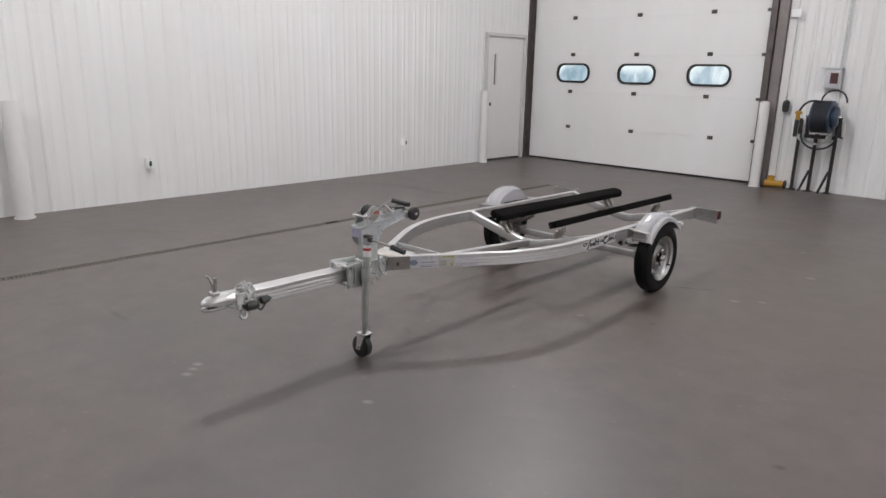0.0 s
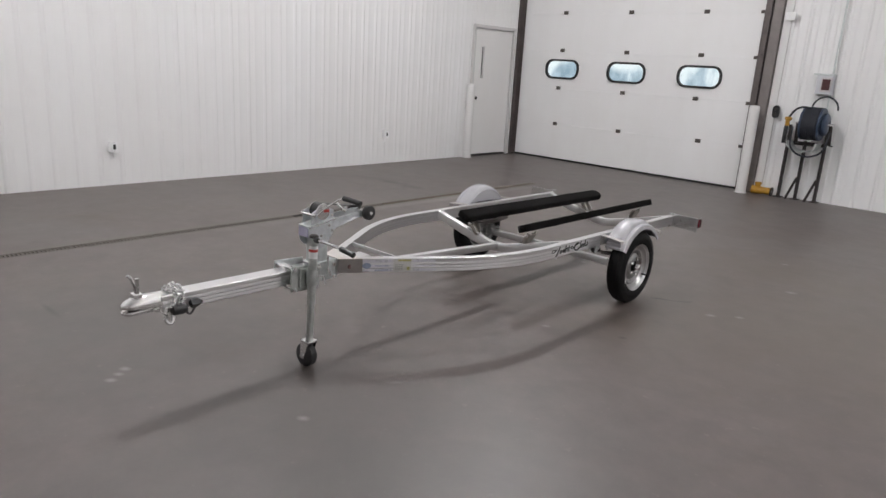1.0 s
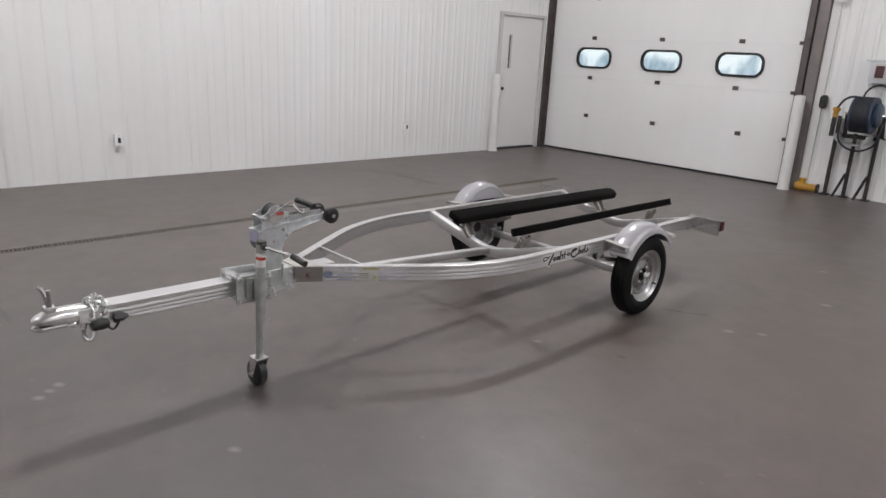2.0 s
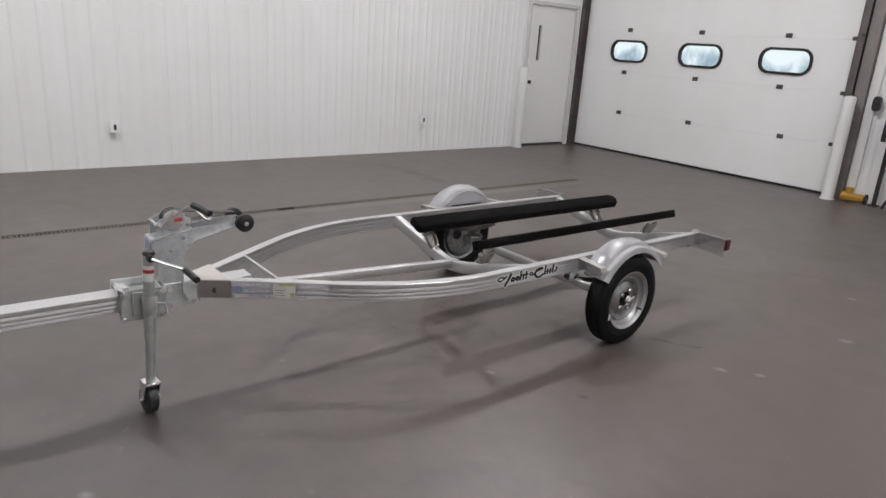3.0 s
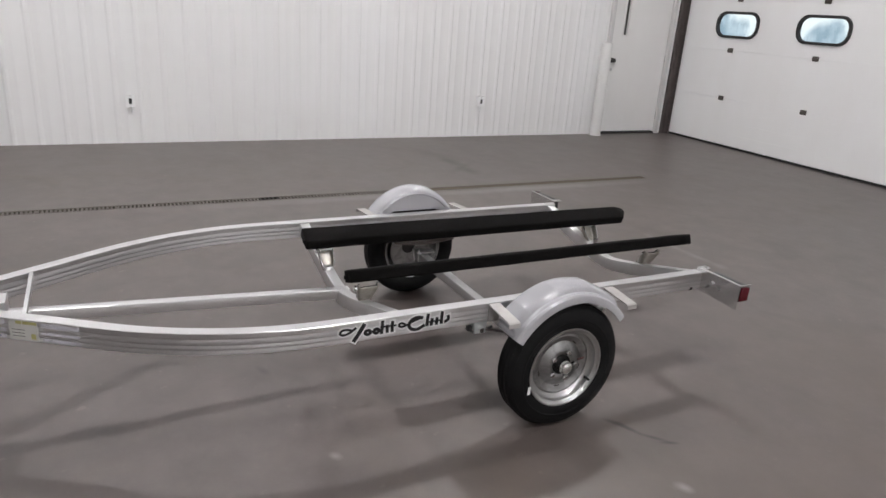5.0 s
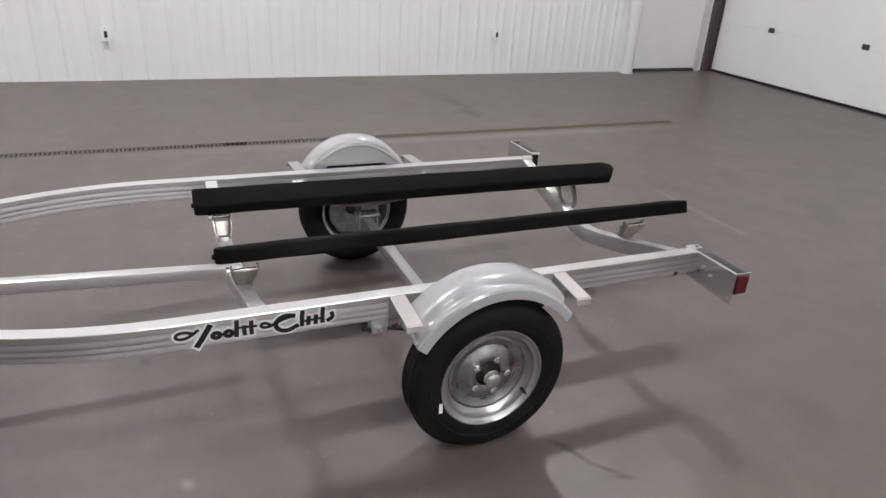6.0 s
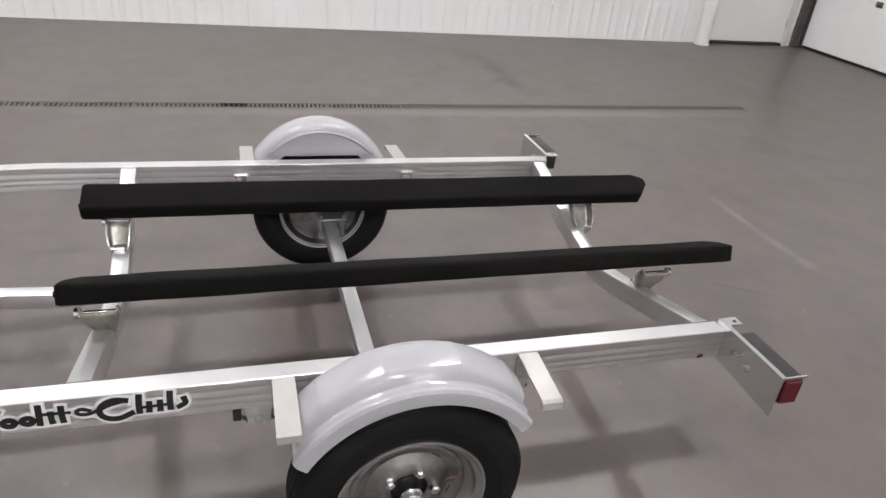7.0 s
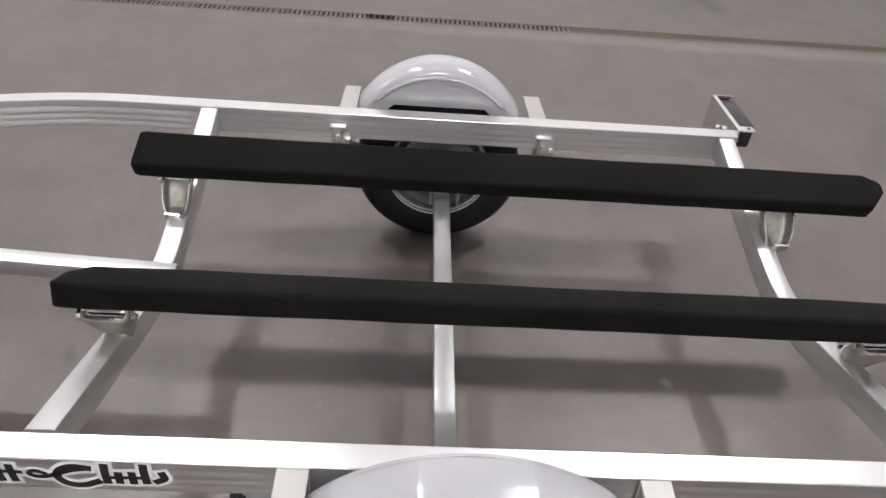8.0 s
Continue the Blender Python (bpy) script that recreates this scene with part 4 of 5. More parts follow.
    # support arms: folded plates from the rail out to the fender
    ex, shift = (0.01, 0.0) if side > 0 else (0.045, -0.036)
    for y in (-0.250 + shift, 0.285 + shift):
        bm = bmesh.new()
        out = [(OUT, 0.499), (0.702 + ex, 0.486), (0.710 + ex, 0.482), (0.712 + ex, 0.466), (0.708 + ex, 0.466), (0.706 + ex, 0.478), (0.700 + ex, 0.481), (OUT, 0.494)]
        bm_prism(bm, [(side * px, pz) for px, pz in out], y - 0.023, y + 0.023, "Y")
        bm_prism(bm, [(side * px, pz) for px, pz in [(OUT + 0.001, 0.494), (OUT + 0.006, 0.494), (OUT + 0.006, 0.43), (OUT + 0.001, 0.43)]], y - 0.023, y + 0.023, "Y")
        part("fender_arm", bm, ARM, trailer, "folded satin metal fender arm", 20)


for side in (NEAR, FAR):
    fender(side)


def lamp_bracket(side):
    x0, x1 = 0.540, 0.772
    y0, y1, zt, zb = 0.81, 0.878, 0.518, 0.408
    bm = bmesh.new()
    out = [(x0, zt), (x1, zt), (x1, zb + 0.002), (x0 + 0.07, zb + 0.012), (x0, zb + 0.012)]
    bm_prism(bm, [(side * a, b) for a, b in out], y0, y0 + 0.005, "Y")
    bm_prism(bm, [(side * a, b) for a, b in [(x0, zt), (x1, zt), (x1, zt - 0.004), (x0, zt - 0.004)]], y0 + 0.005, y0 + 0.012, "Y")
    bm_box(bm, min(side * (x0 - 0.002), side * (x0 + 0.030)), max(side * (x0 - 0.002), side * (x0 + 0.030)), y0 + 0.012, y0 + 0.050, zt - 0.004, zt, 0.0015)
    bm_prism(bm, [(side * a, b) for a, b in [(x1, zt), (x1 - 0.004, zt), (x1 - 0.004, zt - 0.006), (x1, zt - 0.006)]], y0 + 0.005, y1, "Y")
    br = part("lamp_bracket", bm, BRIGHT, trailer, "bright aluminium rear lamp bracket", 20)
    a, b = sorted((side * (x0 + 0.05), side * (x1 - 0.006)))
    part("tail_lamp", box(a, b, y0 + 0.012, y1 + 0.002, zt - 0.078, zt - 0.010, bevel=0.006, seg=2), BLACKP, br, "black tail lamp housing")
    a, b = sorted((side * (x0 + 0.055), side * (x1 - 0.012)))
    part("tail_lens", box(a, b, y1 - 0.004, y1 + 0.004, zt - 0.074, zt - 0.022, bevel=0.005, seg=2), REDL, br, "red tail lens")
    a, b = sorted((side * (x1 - 0.005), side * (x1 + 0.006)))
    part("side_marker", box(a, b, y0 + 0.010, y1 - 0.010, zt - 0.072, zt - 0.008, bevel=0.004), REDL, br, "red side marker lens")
    part("tab_hole", lathe([(zt - 0.001, 0.005), (zt + 0.0006, 0.005), (zt + 0.0006, 0.0005)], 10, "Z", (side * (x0 + 0.016), y0 + 0.034, 0)), BLACKP, br)
    for bx, bz in ((0.632, 0.478), (0.668, 0.462)):
        bm = bmesh.new()
        bm_lathe(bm, [(y0 - 0.008, 0.001), (y0 - 0.008, 0.008), (y0, 0.008)], 8, "Y", (side * bx, 0, bz))
        part("bolt", bm, ZINC, br)
    part("wire_clip", box(min(side * 0.556, side * 0.575), max(side * 0.556, side * 0.575), 0.75, 0.77, RB - 0.004, RB + 0.012, bevel=0.004), BLACKP, br)


for side in (NEAR, FAR):
    lamp_bracket(side)


# black plug and lead of the lamp wiring beside the spring hanger
part("wiring_plug", box(0.556, 0.574, -0.352, -0.334, 0.398, 0.420, bevel=0.004, seg=2), BLACKP, trailer, "black wiring plug")
part("wiring_lead", sweep(circle(0.0045, 6), [(0.556, -0.351, 0.406), (0.560, -0.321, 0.386), (0.558, -0.281, 0.384), (0.560, -0.241, 0.400)]), BLACKP, trailer, "black wiring lead")


# bunks
def bunk(side):
    w, th = 0.103, 0.048
    L0, L1 = (-0.711, 1.041) if side > 0 else (-0.737, 1.056)
    tilt = radians(20)
    bk = new("bunk")
    bk.parent = trailer
    bk.location = (side * 0.235, 0, 0.526 if side > 0 else 0.519)
    bk.rotation_euler = (0 if side > 0 else -0.0068, -side * tilt, 0)
    tagged(bk, "bunk board wrapped in black carpet")
    bm = bmesh.new()
    prof = rounded(w, th, 0.010, 3)
    cut = 0.040                    # the sawn corners of the board
    steps = [(L0, 0.86), (L0 + 0.004, 0.95), (L0 + 0.012, 1.0), (L0 + cut, 1.0)]
    steps += [(L0 + 0.06 + (L1 - L0 - 0.06 - cut - 0.012) * k / 44, 1.0) for k in range(45)]
    steps += [(L1 - cut, 1.0), (L1 - 0.012, 1.0), (L1 - 0.004, 0.95), (L1, 0.84)]
    rings = []
    for y, k in steps:
        front, rear = max(0.0, 1 - (y - L0) / cut), max(0.0, 1 - (L1 - y) / cut)
        inner = w / 2 - 0.052 * (max(front, rear) if side > 0 else rear)
        outer = w / 2 - (0.010 * max(front, rear) if side > 0 else 0.030 * rear)
        ring = []
        for px, pz in prof:
            # slight waviness of the carpet wrap
            kx = 0.0016 * noise.noise(Vector((px * 8, y * 6, side * 5)))
            kz = 0.0016 * noise.noise(Vector((y * 7, side * 3, px * 9)))
            across = max(-inner, min(outer, px * side)) * side * (0.5 + 0.5 * k)
            ring.append(bm.verts.new((across + kx, y, pz * k + kz)))
        rings.append(ring)
    m = len(prof)
    for r0, r1 in zip(rings, rings[1:]):
        for q in range(m):
            bm.faces.new((r0[q], r0[(q + 1) % m], r1[(q + 1) % m], r1[q]))
    bm.faces.new(rings[0][::-1])
    bm.faces.new(rings[-1])
    part("carpet_cover", bm, CARPET, bk, "black carpet cover", 65)
    part("carpet_fold", box(-0.004, 0.010, L0 - 0.008, L0 + 0.004, -0.010, 0.006, bevel=0.003, m=pose(0.012, 0, 0)), CARPET, bk)
    return bk


def bunk_bracket(side, y, toward):
    """Swivel bracket from a crossmember up to a bunk: a pressed cup with a rounded foot, turned-in ears, a rolled rim and bolts."""
    bb = new("bunk_bracket")
    bb.parent = trailer
    tagged(bb, "satin metal swivel bracket under a bunk")
    if side > 0:
        bb.location, lean, grow = (0.214, y + (0.018 if toward < 0 else -0.016), 0.398), 27, 0.006 if toward < 0 else 0.008
    else:
        bb.location, lean, grow = (-0.152, y - (0.012 if toward > 0 else 0.0), 0.396), 38, 0.004 if toward > 0 else -0.002
    bb.rotation_euler = (0, side * radians(lean), 0)
    high, n = 0.118, 14

    def half(z):
        u = min(1.0, max(0.0, z / 0.075))
        round_foot = math.sqrt(1 - (1 - u) ** 2)
        return 0.010 + (0.022 + grow) * (round_foot if side < 0 else 0.75 * min(1.0, z / 0.09) + 0.25 * round_foot)

    def deep(z):
        return 0.010 + 0.022 * math.sin(math.pi * min(1.0, 0.15 + 0.75 * z / high))
    # the cup: a U of two ears and a web with rounded corners, row by row from the foot to the top
    rows = []
    bm = bmesh.new()
    for k in range(n + 1):
        z = high * (k / n) ** 1.5
        h, d = half(z), deep(z)
        r = min(0.010, h * 0.6)
        u = [(-d, -h)] + [(-r + r * math.sin(radians(q)), -h + r - r * math.cos(radians(q))) for q in range(0, 91, 30)]
        u += [(px, -py) for px, py in reversed(u)]
        rows.append([bm.verts.new((side * (0.020 + px), py, z)) for px, py in u])
    for r0, r1 in zip(rows, rows[1:]):
        for k in range(len(r0) - 1):
            bm.faces.new((r0[k], r0[k + 1], r1[k + 1], r1[k]))
    cup = part("cup", bm, IRID, bb, "yellow-zinc pressed cup", 35)
    shell = cup.modifiers.new("thickness", "SOLIDIFY")
    shell.thickness, shell.offset = 0.0035, 0.0
    zs = [high * (k / n) ** 1.5 for k in range(n + 1)]
    rim = [(side * (0.020 - deep(z)), -half(z), z) for z in reversed(zs)] + [(side * (0.020 - deep(z)), half(z), z) for z in zs]
    part("rim", sweep(circle(0.0030, 6), rim, False, Vector((1, 0, 0))), ZINC, bb, "bright rolled rim")
    foot = part("foot", sweep(rounded(0.034, 0.005, 0.0015, 2), [(side * 0.024, 0, 0.000), (side * 0.004, 0, -0.001), (side * -0.018, 0, 0.004), (side * -0.030, 0, 0.012)]), ZINC, bb, "bright bent foot")
    for q in (-0.011, 0.011):
        part("foot_bolt", lathe([(0.003, 0.006), (0.010, 0.0055), (0.0105, 0.0005)], 6, "Z", (side * -0.008, q, 0)), ZINC, foot)
    r = half(0.1) + 0.002
    ends = [(-r - 0.003, 0.005), (r + 0.003, 0.005)]
    head = [(r + 0.003, 0.0125), (r + 0.011, 0.0125), (r + 0.0125, 0.006)]
    prof = ends + head if toward > 0 else [(-p, q) for p, q in reversed(head)] + ends
    part("pivot_bolt", lathe(prof, 12, "Y", (side * 0.004, 0, 0.098), True), ZINC, bb, "bright pivot bolt")
    return bb


for side in (NEAR, FAR):
    bunk(side)
    bunk_bracket(side, -0.648, -1)
    bunk_bracket(side, 0.815, 1)


# coupler at the front of the tongue
def coupler():
    c = new("coupler")
    c.parent = trailer
    c.location = (0, -3.135, -0.032)
    tagged(c, "bright zinc-plated ball coupler with a latch lever")
    # body: a channel that narrows into a rounded nose over the ball
    bm = bmesh.new()
    secs = []
    n = 18
    for i in range(n + 1):
        y = 0.27 * (i / n) ** 1.6
        k = min(1.0, y / 0.055)
        hw = max(0.007, 0.037 * math.sqrt(1 - (1 - k) ** 2)) + 0.004 * min(1.0, y / 0.2)
        top = 0.493 + 0.040 * math.sqrt(1 - (1 - min(1.0, y / 0.12)) ** 2) - 0.010 * max(0.0, (y - 0.12) / 0.15)
        bot = 0.486 - 0.012 * min(1.0, y / 0.2)
        ring = [(hw * math.cos(radians(t)), bot + 0.3 * (top - bot) + 0.7 * (top - bot) * math.sin(radians(t)) ** 0.8) for t in range(0, 181, 20)]
        ring = [(hw, bot)] + ring + [(-hw, bot)]
        secs.append([bm.verts.new((px, y, pz)) for px, pz in ring])
    m = len(secs[0])
    for r0, r1 in zip(secs, secs[1:]):
        for j in range(m):
            bm.faces.new((r0[j], r0[(j + 1) % m], r1[(j + 1) % m], r1[j]))
    bm.faces.new(secs[0][::-1])
    bm.faces.new(secs[-1])
    part("body", bm, ZINC, c, "", 50)
    # lower jaw under the ball socket, its front rounded like the nose
    plan = [(0.034 * math.cos(radians(t)), 0.038 + 0.038 * math.sin(radians(t))) for t in range(180, 361, 15)]
    bm = bmesh.new()
    bm_prism(bm, plan + [(0.024, 0.20), (-0.024, 0.20)], 0.456, 0.473, "Z")
    bmesh.ops.bevel(bm, geom=list(bm.edges), offset=0.005, segments=2, affect="EDGES")
    part("lower_jaw", bm, ZINC, c, "", 50)
    part("socket", lathe([(0.468, 0.022), (0.490, 0.022)], 16, "Z", (0, 0.05, 0), True), PLATE, c, "dark ball socket")
    # latch lever: two raised prongs on a hinge block
    part("latch_block", box(-0.020, 0.020, 0.045, 0.085, 0.520, 0.545, bevel=0.006, seg=2), ZINC, c)
    part("latch_lever", sweep(rounded(0.020, 0.011, 0.004, 2), [(0.004, 0.064, 0.530), (0.0, 0.060, 0.575), (-0.006, 0.048, 0.612), (-0.010, 0.036, 0.622)]), ZINC, c)
    part("latch_pin", sweep(rounded(0.015, 0.009, 0.003, 2), [(0.012, 0.066, 0.535), (0.014, 0.066, 0.580), (0.018, 0.064, 0.612)]), ZINC, c)
    part("jaw_bolt", lathe([(0.028, 0.012), (0.042, 0.012), (0.046, 0.008), (0.0465, 0.001)], 8, "X", (0, 0.135, 0.466)), ZINC, c)
    for y in (0.20, 0.245):
        bm = bmesh.new()
        bm_lathe(bm, [(0.040, 0.014), (0.046, 0.013), (0.048, 0.009), (0.056, 0.008), (0.0565, 0.001)], 6, "X", (0, y, 0.495))
        part("coupler_bolt", bm, ZINC, c)
    return c


coupler()


def chain_link(bm, m):
    ring = [(0.009 * math.cos(a), 0.017 * math.sin(a), 0) for a in [2 * math.pi * i / 12 for i in range(12)]]
    vs = bm_sweep(bm, circle(0.0035, 6), ring, True, Vector((0, 0, 1)))
    bmesh.ops.transform(bm, matrix=m, verts=vs)


# safety chains heaped round the tongue behind the coupler
rnd = random.Random(4)
pts = []
for i in range(30):
    u = i / 29
    a = u * 2 * math.pi * 1.5
    pts.append(Vector((0.055 * math.cos(a) + 0.012 * math.sin(5 * u), -2.920 + 0.05 * u + 0.012 * math.sin(a * 2), 0.452 + 0.062 * math.sin(a))))
for i, p in enumerate(pts[:-1]):
    bm = bmesh.new()
    d = (pts[i + 1] - p).normalized()
    chain_link(bm, Matrix.Translation(p) @ d.to_track_quat("Y", "Z").to_matrix().to_4x4() @ pose(0, 0, 0, 0, 90 * (i % 2) + 20))
    part("chain_link", bm, ZINC, tongue)
bm = bmesh.new()
hook = [(0.052, -2.915, 0.440), (0.056, -2.917, 0.412), (0.058, -2.920, 0.384), (0.058, -2.932, 0.368), (0.056, -2.947, 0.372), (0.054, -2.954, 0.388), (0.053, -2.952, 0.414), (0.052, -2.946, 0.440)]
bm_sweep(bm, circle(0.0095, 8), hook)
bm_box(bm, 0.048, 0.055, -2.950, -2.918, 0.385, 0.440, 0.003)
part("safety_hook", bm, ZINC, tongue, "zinc-plated safety hook")
# wiring plugs
part("wiring_plug", lathe([(-0.032, 0.012), (-0.03, 0.021), (0.01, 0.024), (0.03, 0.018), (0.034, 0.008)], 14, "Y", (0.062, -2.895, 0.424), True), BLACKP, tongue, "black wiring connector")
part("wiring_plug", lathe([(-0.026, 0.008), (-0.022, 0.021), (0.012, 0.020), (0.034, 0.005)], 4, "Y", (0.062, -2.822, 0.438), True), BLACKP, tongue, "black wiring connector")
path = [(0.064, -2.875 + 0.05 * u, 0.424 - 0.03 * math.sin(math.pi * u)) for u in [i / 8 for i in range(9)]]
part("wiring_lead", sweep(circle(0.005, 6), path), BLACKP, tongue)


def jack():
    j = new("tongue_jack")
    j.parent = trailer
    jx, jy = 0.134, -2.290
    j.location = (jx, jy, 0)
    j.rotation_euler = (radians(-2.2), 0, 0)
    tagged(j, "galvanised swivel tongue jack with a caster wheel")
    part("outer_tube", lathe([(0.33, 0.0215), (0.672, 0.0215)], 24, "Z", cap=True), JACKG, j)
    part("inner_tube", lathe([(0.14, 0.0185), (0.335, 0.0185)], 24, "Z", cap=True), JACKG, j)
    cap = part("top_cap", lathe([(0.667, 0.0225), (0.675, 0.023), (0.682, 0.018), (0.684, 0.001)], 24, "Z"), PLATE, j, "dark top cap")
    part("crank_boss", lathe([(0.0, 0.014), (0.022, 0.013), (0.023, 0.001)], 12, "X", (0.02, -0.004, 0.660)), BLACKP, j)
    part("crank_arm", sweep(circle(0.0075, 10), [(0.03, -0.004, 0.660), (0.044, 0.0, 0.660), (0.060, 0.118, 0.612), (0.075, 0.121, 0.609)]), ZINC, j, "bright crank arm")
    part("crank_grip", sweep(circle(0.014, 12), [(0.064, 0.117, 0.612), (0.105, 0.124, 0.605), (0.150, 0.130, 0.597)]), BLACKP, j, "black crank grip")
    # sticker wrapped round the tube
    for z0, z1, mt, lb in ((0.565, 0.628, WHITEP, "white warning sticker"), (0.598, 0.612, REDI, "red band of the warning sticker")):
        bm = bmesh.new()
        r = 0.0219 if mt is WHITEP else 0.0222
        lo = [bm.verts.new((r * math.cos(radians(a)), r * math.sin(radians(a)), z0)) for a in range(-110, 41, 15)]
        hi = [bm.verts.new((r * math.cos(radians(a)), r * math.sin(radians(a)), z1)) for a in range(-110, 41, 15)]
        for a in range(len(lo) - 1):
            bm.faces.new((lo[a], lo[a + 1], hi[a + 1], hi[a]))
        part("sticker", bm, mt, j, lb)
    # swivel mount on the tongue: two plates and four bolts
    bm = bmesh.new()
    bm_box(bm, -0.044, -0.036, -0.095, 0.075, 0.392, 0.52, 0.003)
    bm_box(bm, -0.036, -0.026, -0.055, 0.05, 0.415, 0.51, 0.003)
    bm_box(bm, -0.088, -0.044, -0.070, 0.060, 0.420, 0.485, 0.003)
    part("mount_plate", bm, JACKG, j, "galvanised swivel mount plate")
    part("collar", lathe([(0.43, 0.026), (0.435, 0.028), (0.50, 0.028), (0.505, 0.026)], 20, "Z"), JACKG, j)
    bm = bmesh.new()
    bm_box(bm, -0.192, -0.182, -0.095, 0.075, 0.392, 0.52, 0.003)
    part("back_plate", bm, GALV, j)
    for y in (-0.082, 0.06):
        for z in (0.403, 0.508):
            bm = bmesh.new()
            bm_lathe(bm, [(-0.20, 0.006), (-0.02, 0.006)], 8, "X", (0, y, z), True)
            bm_lathe(bm, [(-0.038, 0.012), (-0.028, 0.012)], 6, "X", (0, y, z), True)
            part("mount_bolt", bm, ZINC, j)
    part("pull_pin", sweep(circle(0.006, 8), [(0.0, 0.03, 0.47), (0.02, 0.055, 0.47), (0.03, 0.06, 0.43)]), ZINC, j)
    # caster: fork, wheel and axle, swung across the tongue
    cas = new("caster")
    cas.parent = j
    cas.rotation_euler = (0, 0, radians(95))
    tagged(cas, "black caster wheel in a plated fork")
    bm = bmesh.new()
    bm_box(bm, -0.032, 0.032, -0.03, 0.035, 0.128, 0.142, 0.004)
    for s in (-1, 1):
        bm_prism(bm, [(-0.024, 0.132), (0.030, 0.132), (0.030, 0.045), (0.004, 0.045)], s * 0.029 - 0.002, s * 0.029 + 0.002, "X")
    part("caster_fork", bm, ZINC, cas)
    part("caster_wheel", lathe([(-0.023, 0.016), (-0.023, 0.048), (-0.016, 0.060), (0.016, 0.060), (0.023, 0.048), (0.023, 0.016)], 28, "X", (0, 0.016, 0.060)), BLACKP, cas, "black caster wheel")
    part("caster_axle", lathe([(-0.040, 0.008), (0.040, 0.008)], 8, "X", (0, 0.016, 0.060), True), ZINC, cas)
    return j


jack()

# hinge plates between the jack and the cheek plates
bm = bmesh.new()
for s in (-1, 1):
    bm_box(bm, s * 0.045 - 0.003, s * 0.045 + 0.003, -2.17, -2.03, 0.402, 0.504, 0.002)
bm_box(bm, -0.048, 0.048, -2.17, -2.03, 0.497, 0.502, 0.002)
hp = part("tongue_hinge", bm, GALV, trailer, "galvanised folding tongue hinge", 20)
hp.location.y = FWD
for y, z in ((-2.15, 0.415), (-2.15, 0.482), (-2.055, 0.415), (-2.055, 0.482)):
    for s in (-1, 1):
        bm = bmesh.new()
        bm_lathe(bm, [(s * 0.046, 0.012), (s * 0.056, 0.011), (s * 0.0565, 0.001)], 6, "X", (0, y, z))
        part("hinge_bolt", bm, ZINC, hp)
part("hinge_pin", sweep(circle(0.006, 8), [(0.058, -2.10, 0.53), (0.062, -2.10, 0.46), (0.066, -2.085, 0.43)]), ZINC, hp)
part("clamp_block", box(-0.045, 0.045, -2.345, -2.30, 0.488, 0.512, bevel=0.004), ZINC, tongue, "plated clamp over the tongue")


